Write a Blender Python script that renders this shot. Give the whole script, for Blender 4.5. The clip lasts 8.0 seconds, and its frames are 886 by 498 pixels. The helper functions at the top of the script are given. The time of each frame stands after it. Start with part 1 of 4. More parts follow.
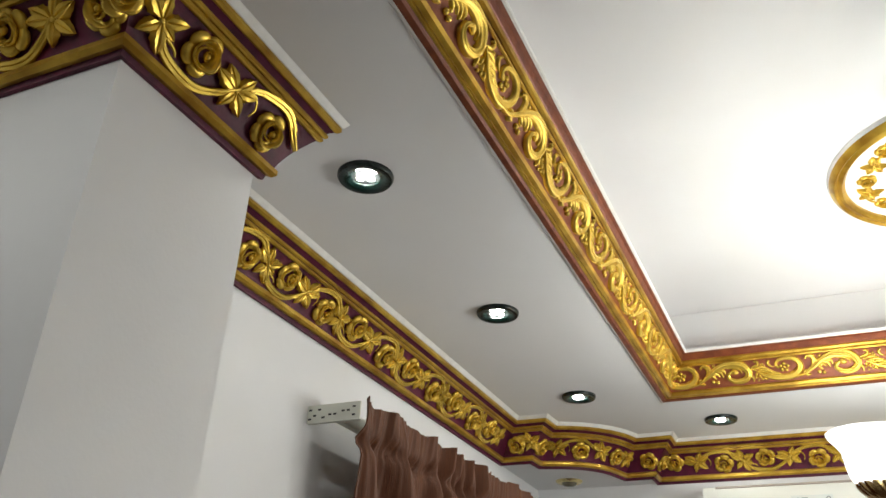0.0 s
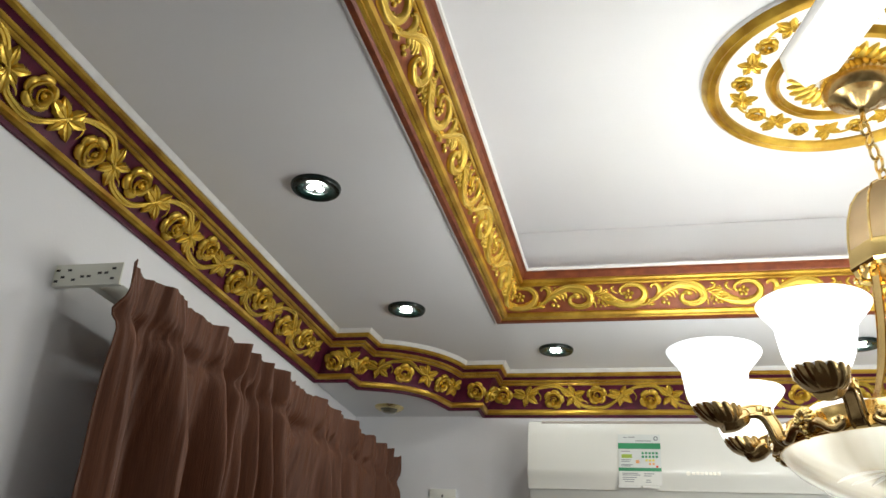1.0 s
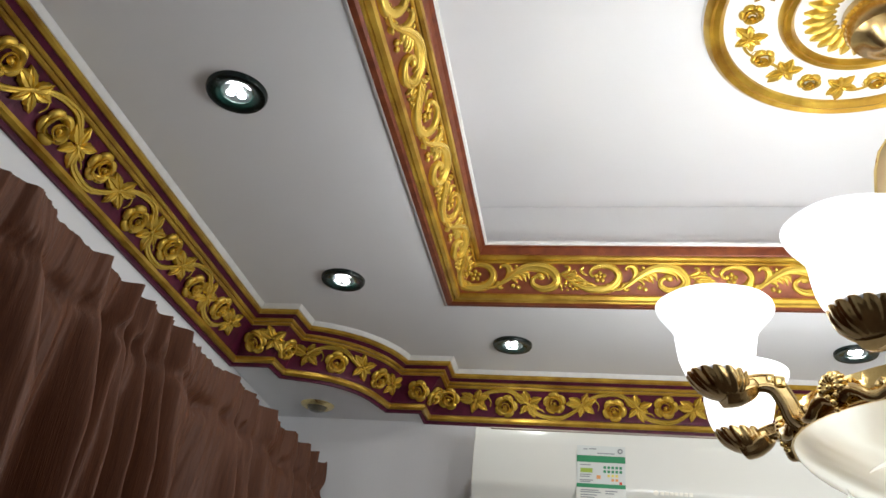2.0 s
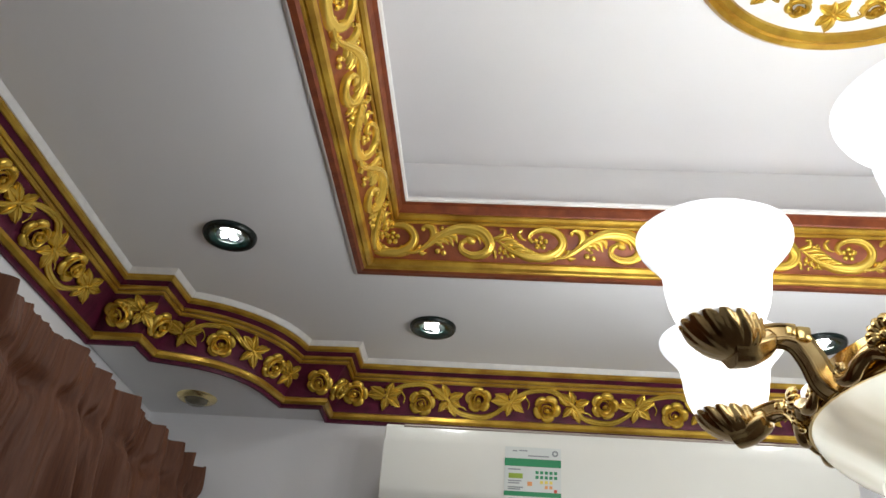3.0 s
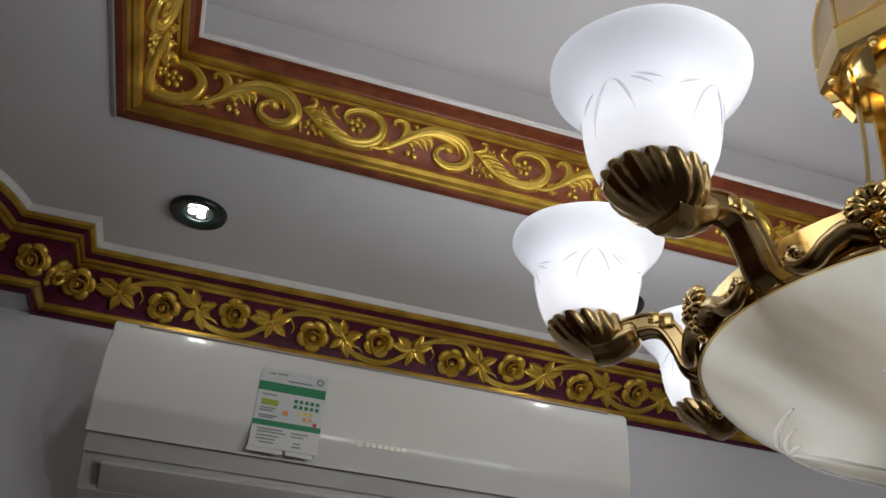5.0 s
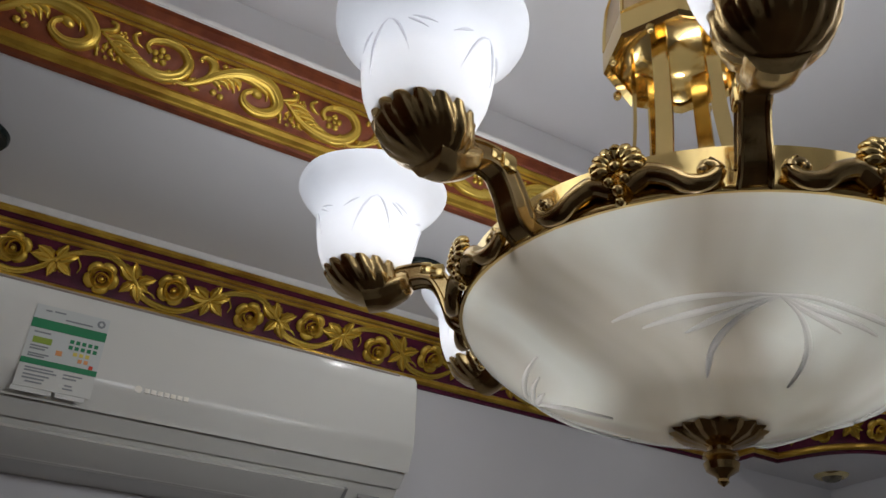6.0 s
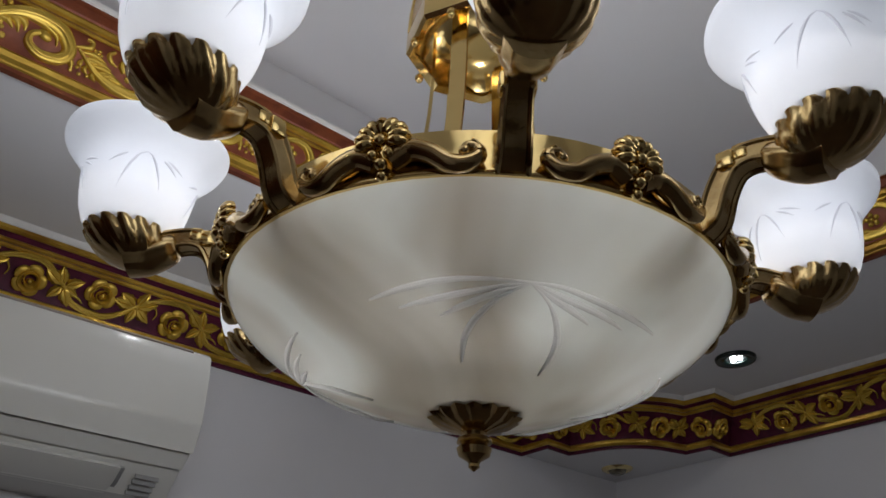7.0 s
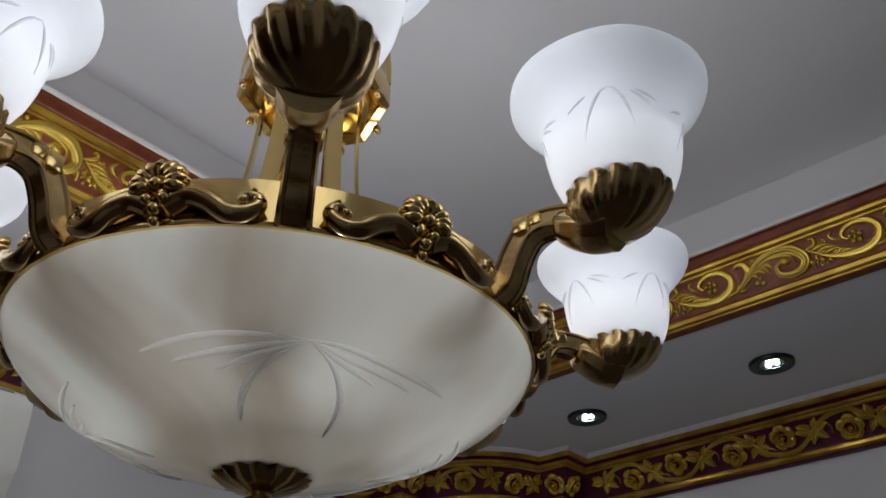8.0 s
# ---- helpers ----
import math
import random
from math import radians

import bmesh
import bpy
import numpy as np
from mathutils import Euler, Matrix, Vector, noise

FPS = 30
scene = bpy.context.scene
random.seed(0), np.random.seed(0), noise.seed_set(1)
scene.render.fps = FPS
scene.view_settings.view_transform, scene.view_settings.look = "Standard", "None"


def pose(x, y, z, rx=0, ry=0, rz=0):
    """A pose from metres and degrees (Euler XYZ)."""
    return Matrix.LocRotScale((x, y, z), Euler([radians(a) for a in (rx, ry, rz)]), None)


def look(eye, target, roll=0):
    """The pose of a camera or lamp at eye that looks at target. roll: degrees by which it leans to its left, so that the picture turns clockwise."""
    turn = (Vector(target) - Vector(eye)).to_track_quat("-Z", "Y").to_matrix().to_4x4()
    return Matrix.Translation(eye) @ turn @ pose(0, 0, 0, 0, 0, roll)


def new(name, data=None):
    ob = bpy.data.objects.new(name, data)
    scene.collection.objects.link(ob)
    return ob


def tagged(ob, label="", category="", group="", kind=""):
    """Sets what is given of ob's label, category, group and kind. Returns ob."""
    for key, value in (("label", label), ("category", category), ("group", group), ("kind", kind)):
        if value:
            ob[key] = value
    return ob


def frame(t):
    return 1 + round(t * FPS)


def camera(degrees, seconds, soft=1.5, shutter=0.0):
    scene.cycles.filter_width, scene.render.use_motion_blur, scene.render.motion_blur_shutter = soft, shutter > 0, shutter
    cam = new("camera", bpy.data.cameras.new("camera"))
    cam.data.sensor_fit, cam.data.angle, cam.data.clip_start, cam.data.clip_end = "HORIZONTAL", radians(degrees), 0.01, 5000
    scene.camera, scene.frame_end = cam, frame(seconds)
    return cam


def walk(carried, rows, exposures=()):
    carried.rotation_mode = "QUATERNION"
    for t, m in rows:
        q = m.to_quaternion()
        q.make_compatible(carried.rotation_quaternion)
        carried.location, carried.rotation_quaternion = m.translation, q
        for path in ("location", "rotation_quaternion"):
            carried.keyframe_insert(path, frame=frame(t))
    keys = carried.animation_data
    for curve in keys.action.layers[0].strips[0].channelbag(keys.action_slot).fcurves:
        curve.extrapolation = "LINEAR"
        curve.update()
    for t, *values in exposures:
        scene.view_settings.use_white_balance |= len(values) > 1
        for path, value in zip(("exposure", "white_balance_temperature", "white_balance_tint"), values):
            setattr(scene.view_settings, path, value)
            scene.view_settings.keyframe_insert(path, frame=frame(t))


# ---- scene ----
cam = camera(55.8, 8.0)
PATH = [
    (0, (0.791, 0.632, 1.776), (0.032, 2.221, 2.725), 2.6),
    (0.5, (0.733, 0.772, 1.765), (0.234, 2.447, 2.737), 3.1),
    (1, (0.752, 1.037, 1.766), (0.291, 2.777, 2.637), 3.9),
    (1.5, (0.709, 1.268, 1.772), (0.296, 3.023, 2.637), 3.3),
    (1.7, (0.713, 1.336, 1.722), (0.31, 3.063, 2.647), 5.2),
    (2.8, (0.602, 1.76, 1.765), (0.409, 3.46, 2.799), 4.8),
    (3, (0.634, 1.834, 1.781), (0.484, 3.53, 2.831), 4.8),
    (3.5, (0.589, 2.005, 1.802), (0.478, 3.665, 2.912), 6.2),
    (4, (0.542, 2.125, 1.798), (0.651, 3.768, 2.934), 4.0),
    (4.2, (0.545, 2.149, 1.827), (0.734, 3.802, 2.937), 4.5),
    (5.3, (0.57, 2.201, 1.77), (1.141, 3.813, 2.807), 3.8),
    (5.5, (0.582, 2.198, 1.761), (1.236, 3.785, 2.788), 3.5),
    (6, (0.622, 2.187, 1.761), (1.456, 3.691, 2.782), 2.6),
    (6.5, (0.659, 2.193, 1.765), (1.662, 3.598, 2.776), 1.9),
    (7, (0.695, 2.171, 1.764), (1.844, 3.461, 2.771), 0.6),
    (7.5, (0.742, 2.147, 1.766), (2.021, 3.297, 2.786), -0.6),
    (8, (0.766, 2.115, 1.782), (2.05, 3.184, 2.881), -0.8),
]
# exposure falls as the lamps come into the picture
walk(cam, [(t, look(eye, target, roll)) for t, eye, target, roll in PATH],
     [(0, 1.11, 7050, 5), (1.0, 0.78, 6850, 6), (1.7, 0.66, 6650, 8), (3.0, 0.50, 6700, 9), (4.0, -0.22, 6700, 10), (4.6, -0.54, 6650, 12),
      (5.5, -0.70, 6600, 13), (6.5, -0.90, 6500, 13), (7.5, -1.10, 6400, 14), (8.0, -1.05, 6400, 13)])

# ---------- world and light ----------
world = bpy.data.worlds.new("night_room")
world.use_nodes = True
world.node_tree.nodes["Background"].inputs[0].default_value = (0.6, 0.7, 1.0, 1)
world.node_tree.nodes["Background"].inputs[1].default_value = 0.02
scene.world = world

BULB_WATTS, UP_WATTS, BOWL_WATTS = 0.52, 0.86, 2.1     # each of the eight bulbs: through its shade, and out of the open top
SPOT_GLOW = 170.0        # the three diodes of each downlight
AXIS = (1.2575, 2.748)    # the chandelier's plumb line
CEIL, TRAY_Z, PROJ = 2.70, 3.003, 0.107


# ---------- materials ----------
def material(name, base, rough=0.6, metal=0.0, vary=0.08, scale=6.0, bump=0.1, bump_scale=60.0, per_object=0.0,
             second=None, coat=0.0, spec=0.5):
    m = bpy.data.materials.new(name)
    m.use_nodes = True
    nt = m.node_tree
    b = nt.nodes["Principled BSDF"]
    b.inputs["Roughness"].default_value = rough
    b.inputs["Metallic"].default_value = metal
    b.inputs["Coat Weight"].default_value = coat
    b.inputs["Specular IOR Level"].default_value = spec
    co = nt.nodes.new("ShaderNodeTexCoord")
    n1 = nt.nodes.new("ShaderNodeTexNoise")
    n1.inputs["Scale"].default_value = scale
    n1.inputs["Detail"].default_value = 6
    nt.links.new(co.outputs["Object"], n1.inputs["Vector"])
    ramp = nt.nodes.new("ShaderNodeValToRGB")
    dark = second or tuple(c * (1 - vary) for c in base)
    lite = base if second else tuple(min(1, c * (1 + vary)) for c in base)
    ramp.color_ramp.elements[0].position, ramp.color_ramp.elements[1].position = 0.32, 0.68
    ramp.color_ramp.elements[0].color = (*dark, 1)
    ramp.color_ramp.elements[1].color = (*lite, 1)
    nt.links.new(n1.outputs["Fac"], ramp.inputs["Fac"])
    col = ramp.outputs["Color"]
    if per_object:
        info = nt.nodes.new("ShaderNodeObjectInfo")
        mr = nt.nodes.new("ShaderNodeMapRange")
        mr.inputs["To Min"].default_value, mr.inputs["To Max"].default_value = 1 - per_object, 1 + per_object
        nt.links.new(info.outputs["Random"], mr.inputs["Value"])
        hs = nt.nodes.new("ShaderNodeHueSaturation")
        nt.links.new(mr.outputs["Result"], hs.inputs["Value"])
        nt.links.new(col, hs.inputs["Color"])
        col = hs.outputs["Color"]
    nt.links.new(col, b.inputs["Base Color"])
    n2 = nt.nodes.new("ShaderNodeTexNoise")
    n2.inputs["Scale"].default_value = bump_scale
    n2.inputs["Detail"].default_value = 4
    nt.links.new(co.outputs["Object"], n2.inputs["Vector"])
    rr = nt.nodes.new("ShaderNodeMapRange")
    rr.inputs["To Min"].default_value, rr.inputs["To Max"].default_value = max(0.02, rough * 0.8), min(1, rough * 1.25)
    nt.links.new(n2.outputs["Fac"], rr.inputs["Value"])
    nt.links.new(rr.outputs["Result"], b.inputs["Roughness"])
    if bump:
        bp = nt.nodes.new("ShaderNodeBump")
        bp.inputs["Strength"].default_value = bump
        bp.inputs["Distance"].default_value = 0.002
        nt.links.new(n2.outputs["Fac"], bp.inputs["Height"])
        nt.links.new(bp.outputs["Normal"], b.inputs["Normal"])
    return m


def glow(name, color, strength):
    m = bpy.data.materials.new(name)
    m.use_nodes = True
    b = m.node_tree.nodes["Principled BSDF"]
    b.inputs["Base Color"].default_value = (0.8, 0.8, 0.8, 1)
    b.inputs["Emission Color"].default_value = (*color, 1)
    b.inputs["Emission Strength"].default_value = strength
    return m


def frosted(name, base, through_share, rough=0.35, cloud=0.0, gloss=0.12, scale=9.0):
    """Frosted glass: part of the light passes and is scattered, part is thrown back, under a soft sheen."""
    m = bpy.data.materials.new(name)
    m.use_nodes = True
    nt = m.node_tree
    nt.nodes.remove(nt.nodes["Principled BSDF"])
    out = nt.nodes["Material Output"]
    dif, tra, glo = (nt.nodes.new(k) for k in ("ShaderNodeBsdfDiffuse", "ShaderNodeBsdfTranslucent", "ShaderNodeBsdfGlossy"))
    glo.inputs["Roughness"].default_value = rough
    co = nt.nodes.new("ShaderNodeTexCoord")
    n1 = nt.nodes.new("ShaderNodeTexNoise")
    n1.inputs["Scale"].default_value = scale
    n1.inputs["Detail"].default_value = 3
    nt.links.new(co.outputs["Object"], n1.inputs["Vector"])
    ramp = nt.nodes.new("ShaderNodeValToRGB")
    ramp.color_ramp.elements[0].position, ramp.color_ramp.elements[1].position = 0.3, 0.7
    ramp.color_ramp.elements[0].color = (*(c * (1 - cloud) for c in base), 1)
    ramp.color_ramp.elements[1].color = (*base, 1)
    nt.links.new(n1.outputs["Fac"], ramp.inputs["Fac"])
    nt.links.new(ramp.outputs["Color"], dif.inputs["Color"])
    nt.links.new(ramp.outputs["Color"], tra.inputs["Color"])
    mix, top = nt.nodes.new("ShaderNodeMixShader"), nt.nodes.new("ShaderNodeMixShader")
    mix.inputs[0].default_value = through_share
    nt.links.new(dif.outputs[0], mix.inputs[1])
    nt.links.new(tra.outputs[0], mix.inputs[2])
    fr = nt.nodes.new("ShaderNodeLayerWeight")
    fr.inputs["Blend"].default_value = gloss
    nt.links.new(fr.outputs["Fresnel"], top.inputs[0])
    nt.links.new(mix.outputs[0], top.inputs[1])
    nt.links.new(glo.outputs[0], top.inputs[2])
    nt.links.new(top.outputs[0], out.inputs["Surface"])
    return m


WALL = material("white wall paint", (0.74, 0.74, 0.76), 0.55, vary=0.03, scale=2.5, bump=0.12, bump_scale=140)
CEILING = material("white ceiling paint", (0.78, 0.78, 0.79), 0.7, vary=0.025, scale=1.7, bump=0.10, bump_scale=110)
FILLER = material("white filler line", (0.82, 0.81, 0.79), 0.6, vary=0.05, scale=40, bump=0.3, bump_scale=90)
GOLD = material("gold paint", (0.86, 0.60, 0.115), 0.24, 0.68, scale=12, bump=0.05, bump_scale=120, per_object=0.10,
                second=(0.66, 0.43, 0.055))
RAILGOLD = material("gold paint on rails", (0.68, 0.44, 0.062), 0.30, 0.6, scale=14, bump=0.3, bump_scale=150,
                    second=(0.33, 0.165, 0.015))
MAROON = material("maroon paint", (0.090, 0.008, 0.030), 0.5, vary=0.3, scale=30, bump=0.3, bump_scale=150, spec=0.3)
RUSSET = material("russet bronze paint", (0.24, 0.060, 0.018), 0.45, 0.2, scale=35, bump=0.35, bump_scale=150,
                  second=(0.15, 0.030, 0.010))
BRASS = material("polished brass", (0.80, 0.58, 0.23), 0.12, 1.0, vary=0.06, scale=20, bump=0.05, bump_scale=120)
BRONZE = material("antique brass", (0.66, 0.48, 0.22), 0.19, 1.0, scale=30, bump=0.10, bump_scale=160,
                  second=(0.38, 0.255, 0.11))
AMBER = frosted("amber glass", (0.78, 0.60, 0.36), 0.5, 0.2, 0.15, 0.2, 14)
SHADE = frosted("frosted white shade glass", (0.76, 0.78, 0.81), 0.15, 0.3, 0.04, 0.05, 20)
BOWL = frosted("marbled white bowl glass with painted shadows", (0.78, 0.80, 0.765), 0.88, 0.12, 0.46, 0.2, 5.0)
CUT = frosted("cut glass groove", (0.85, 0.83, 0.78), 0.80, 0.06, 0.0, 0.72, 30)
ETCH = frosted("etched grey line", (0.66, 0.67, 0.71), 0.12, 0.4, 0.1, 0.05, 20)
BULB = glow("lit bulb", (0.96, 0.98, 1.0), 11.5)
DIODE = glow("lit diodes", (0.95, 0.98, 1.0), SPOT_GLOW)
GREENRIM = material("dark green rim", (0.0015, 0.009, 0.0072), 0.25, 0.1, vary=0.2, bump=0.05)
CHROME = material("dark reflector", (0.035, 0.04, 0.04), 0.5, 0.2, vary=0.05, bump=0.0)
DARKLENS = material("dark lamp lens", (0.22, 0.20, 0.15), 0.10, 0.6, vary=0.2, bump=0.0)
PLASTIC = material("ivory white plastic", (0.75, 0.75, 0.70), 0.22, vary=0.02, scale=3, bump=0.02, bump_scale=40, coat=0.1)
# darker copy of the ivory plastic, the outlet's shade put into its colour
PLASTIC_DARK = material("shaded louvre plastic", (0.34, 0.34, 0.33), 0.35, vary=0.05, bump=0.05)
PAPER = material("white label paper", (0.62, 0.65, 0.63), 0.4, vary=0.02, bump=0.02)
FILM = material("clear label film", (0.69, 0.70, 0.66), 0.25, vary=0.02, bump=0.02)
GREEN = material("green print", (0.020, 0.24, 0.10), 0.4, vary=0.05, bump=0.0)
LIME = material("lime print", (0.30, 0.42, 0.05), 0.4, vary=0.05, bump=0.0)
YELLOW = material("yellow print", (0.75, 0.62, 0.12), 0.4, vary=0.05, bump=0.0)
ORANGE = material("orange print", (0.75, 0.33, 0.12), 0.4, vary=0.05, bump=0.0)
RED = material("red print", (0.62, 0.06, 0.03), 0.4, vary=0.05, bump=0.0)
GREYINK = material("grey print", (0.25, 0.27, 0.28), 0.5, vary=0.05, bump=0.0)
SATIN = material("satin brass", (0.82, 0.68, 0.34), 0.18, 0.9, vary=0.06, bump=0.03)
SILVER = material("pale silver print", (0.88, 0.85, 0.76), 0.3, 0.1, vary=0.03, bump=0.0)
CURTAIN = material("brown crushed curtain cloth", (0.128, 0.043, 0.018), 0.55, scale=170, bump=0.45, bump_scale=420,
                   second=(0.092, 0.031, 0.013), spec=0.35)
STEEL = material("white enamelled steel", (0.66, 0.67, 0.60), 0.4, vary=0.06, bump=0.05)
HOLE = material("dark punched hole", (0.03, 0.03, 0.03), 0.7, vary=0.1, bump=0.0)
FLOOR = material("brown carpet", (0.24, 0.18, 0.145), 0.8, scale=9, bump=0.4, bump_scale=300, second=(0.15, 0.105, 0.085))
FANWHITE = material("glossy white fan blade", (0.80, 0.80, 0.77), 0.15, vary=0.02, bump=0.02, coat=0.4)


# the bowl's marbling: broad warm clouds in the white glass, partly painted in for shadows on it
for node in BOWL.node_tree.nodes:
    if node.type == "TEX_NOISE":
        node.inputs["Detail"].default_value = 2.5
        node.inputs["Distortion"].default_value = 1.1
    if node.type == "VALTORGB":
        node.color_ramp.elements[0].position, node.color_ramp.elements[1].position = 0.36, 0.60
        node.color_ramp.elements[0].color = (0.42, 0.39, 0.335, 1)
        node.color_ramp.elements[1].color = (0.66, 0.68, 0.645, 1)


# the crushed look runs down the cloth: stretch both of its noises
for node in CURTAIN.node_tree.nodes:
    if node.type == "TEX_NOISE":
        mp = CURTAIN.node_tree.nodes.new("ShaderNodeMapping")
        mp.inputs["Scale"].default_value = (1.0, 1.0, 0.05)
        src = node.inputs["Vector"].links[0].from_socket
        CURTAIN.node_tree.links.new(src, mp.inputs["Vector"])
        CURTAIN.node_tree.links.new(mp.outputs["Vector"], node.inputs["Vector"])


# ---------- mesh helpers ----------
def mesh_of(bm, name, mat, smooth=None):
    bmesh.ops.recalc_face_normals(bm, faces=bm.faces)
    me = bpy.data.meshes.new(name)
    if smooth is not None:
        for f in bm.faces:
            f.smooth = True
        for e in bm.edges:
            if len(e.link_faces) == 2 and e.calc_face_angle(0) > radians(smooth):
                e.smooth = False
    bm.to_mesh(me)
    bm.free()
    me.materials.append(mat)
    return me


def part(name, bm, mat, parent=None, label="", smooth=40, m=None):
    me = bm if isinstance(bm, bpy.types.Mesh) else mesh_of(bm, name, mat, smooth)
    ob = new(name, me)
    if parent is not None:
        ob.parent = parent
    if m is not None:
        ob.matrix_basis = m
    if label:
        ob["label"] = label
    return ob


def box(bm, x0, x1, y0, y1, z0, z1, bevel=0.0):
    r = bmesh.ops.create_cube(bm, size=1, matrix=Matrix.Translation(((x0 + x1) / 2, (y0 + y1) / 2, (z0 + z1) / 2))
                              @ Matrix.Diagonal((x1 - x0, y1 - y0, z1 - z0, 1)))
    if bevel:
        es = {e for v in r["verts"] for e in v.link_edges}
        bmesh.ops.bevel(bm, geom=list(es), offset=bevel, segments=2, affect="EDGES", profile=0.5)
    return bm


def grid_faces(bm, rings, closed=True, caps=False):
    vs = [[bm.verts.new(p) for p in ring] for ring in rings]
    n = len(vs[0])
    for a, b in zip(vs, vs[1:]):
        for i in range(n if closed else n - 1):
            j = (i + 1) % n
            bm.faces.new((a[i], a[j], b[j], b[i]))
    if caps:
        bm.faces.new(vs[0][::-1])
        bm.faces.new(vs[-1])
    return vs


def lathe(bm, profile, n=32, at=(0, 0, 0), flute=None):
    rings = []
    for k, (r, z) in enumerate(profile):
        ring = []
        for i in range(n):
            a = 2 * math.pi * i / n
            q = r * (flute(a, k / max(1, len(profile) - 1)) if flute else 1)
            ring.append((at[0] + q * math.cos(a), at[1] + q * math.sin(a), at[2] + z))
        rings.append(ring)
    grid_faces(bm, rings)
    return bm


def smooth_line(pts, per=6):
    """A Catmull-Rom line through the points."""
    p = [Vector(q) for q in pts]
    p = [2 * p[0] - p[1], *p, 2 * p[-1] - p[-2]]
    out = []
    for i in range(1, len(p) - 2):
        for k in range(per):
            t = k / per
            a, b, c, d = p[i - 1:i + 3]
            out.append(0.5 * ((2 * b) + (c - a) * t + (2 * a - 5 * b + 4 * c - d) * t * t + (3 * b - a - 3 * c + d) * t ** 3))
    return out + [p[-2]]


def tube(bm, pts, radius, seg=8, up=(0, 0, 1), squash=1.0, caps=True):
    """A tube along pts; radius may be a number or a function of 0..1; squash flattens it along up."""
    pts = [Vector(p) for p in pts]
    rings = []
    for i, p in enumerate(pts):
        d = (pts[min(i + 1, len(pts) - 1)] - pts[max(i - 1, 0)]).normalized()
        side = d.cross(Vector(up))
        side = side.normalized() if side.length > 1e-5 else Vector((1, 0, 0))
        top = side.cross(d).normalized()
        r = radius(i / (len(pts) - 1)) if callable(radius) else radius
        rings.append([p + r * (math.cos(a) * side + squash * math.sin(a) * top) for a in (2 * math.pi * k / seg for k in range(seg))])
    grid_faces(bm, rings, caps=caps)
    return bm


def strap(bm, pts, width, thick, across):
    """A flat strap along pts; across is its broad direction."""
    pts = [Vector(p) for p in pts]
    rings = []
    for i, p in enumerate(pts):
        d = (pts[min(i + 1, len(pts) - 1)] - pts[max(i - 1, 0)]).normalized()
        w = Vector(across).normalized()
        nrm = d.cross(w).normalized()
        wd = width(i / (len(pts) - 1)) if callable(width) else width
        rings.append([p + w * wd / 2 + nrm * thick / 2, p - w * wd / 2 + nrm * thick / 2,
                      p - w * wd / 2 - nrm * thick / 2, p + w * wd / 2 - nrm * thick / 2])
    grid_faces(bm, rings, caps=True)
    return bm


def blob(bm, at, r, squash=1.0, seg=8):
    bmesh.ops.create_uvsphere(bm, u_segments=seg, v_segments=max(4, seg // 2 + 1), radius=r,
                              matrix=Matrix.Translation(at) @ Matrix.Diagonal((1, 1, squash, 1)))
    return bm


def petal(bm, at, angle, length, width, lift=0.0, cup=0.0, tip=0.0, nl=5):
    """A domed leaf or petal lying near the xy plane, from at outwards along angle."""
    c, s = math.cos(angle), math.sin(angle)
    rings = []
    for i in range(nl + 1):
        t = i / nl
        w = width * math.sin(math.pi * min(0.98, 0.06 + t * (0.94 - tip))) ** 0.8 / 2 * (1 - tip * t)
        h = lift * math.sin(math.pi * t * 0.85)
        row = []
        for q, e in ((-1, 0), (-0.55, 1), (0, 0.75), (0.55, 1), (1, 0)):
            x, y = t * length, q * w
            row.append((at[0] + x * c - y * s, at[1] + x * s + y * c, at[2] + h * (0.35 + 0.65 * e) + cup * t * t - (0 if e else 0.002)))
        rings.append(row)
    grid_faces(bm, rings, closed=False)
    return bm


# ---------- mitred sweeps ----------
def mitres(path, closed=False):
    """For each point of a plan line, the step to the left per metre of offset."""
    out = []
    n = len(path)
    for i in range(n):
        a = path[i - 1] if (i or closed) else None
        b = path[(i + 1) % n] if (i < n - 1 or closed) else None
        ns = []
        for p, q in ((a, path[i]), (path[i], b)):
            if p is not None and q is not None:
                d = (Vector(q) - Vector(p)).normalized()
                ns.append(Vector((-d.y, d.x)))
        m = (ns[0] + ns[-1])
        m = m.normalized()
        out.append(m / max(0.3, m.dot(ns[0])))
    return out


def sweep(path, steps, profile, closed_path=False):
    """profile: (offset to the left, z)."""
    bm = bmesh.new()
    rings = []
    for p, m in zip(path, steps):
        rings.append([(p[0] + m.x * o, p[1] + m.y * o, z) for o, z in profile])
    if closed_path:
        rings.append(rings[0])
    grid_faces(bm, rings, closed=False)
    if closed_path:
        bmesh.ops.remove_doubles(bm, verts=bm.verts, dist=1e-5)
    return bm


def bead(o, z, r, k=7, a0=0.0, a1=2 * math.pi):
    return [(o + r * math.cos(a0 + (a1 - a0) * i / k), z + r * math.sin(a0 + (a1 - a0) * i / k)) for i in range(k + 1)]


# ---------- the room's shell ----------
XL, XR, YF, YB, XB = -0.330, 3.166, 4.001, -2.4, -1.35
TX0, TX1, TY0, TY1 = 0.314, 2.487, -0.70, 3.422     # the tray's opening


def shell(name, kind_label, parts_of_it, mat, category):
    bm = bmesh.new()
    for b in parts_of_it:
        box(bm, *b)
    ob = part(name, bm, mat, smooth=None)
    return tagged(ob, kind_label, category, kind="structure")


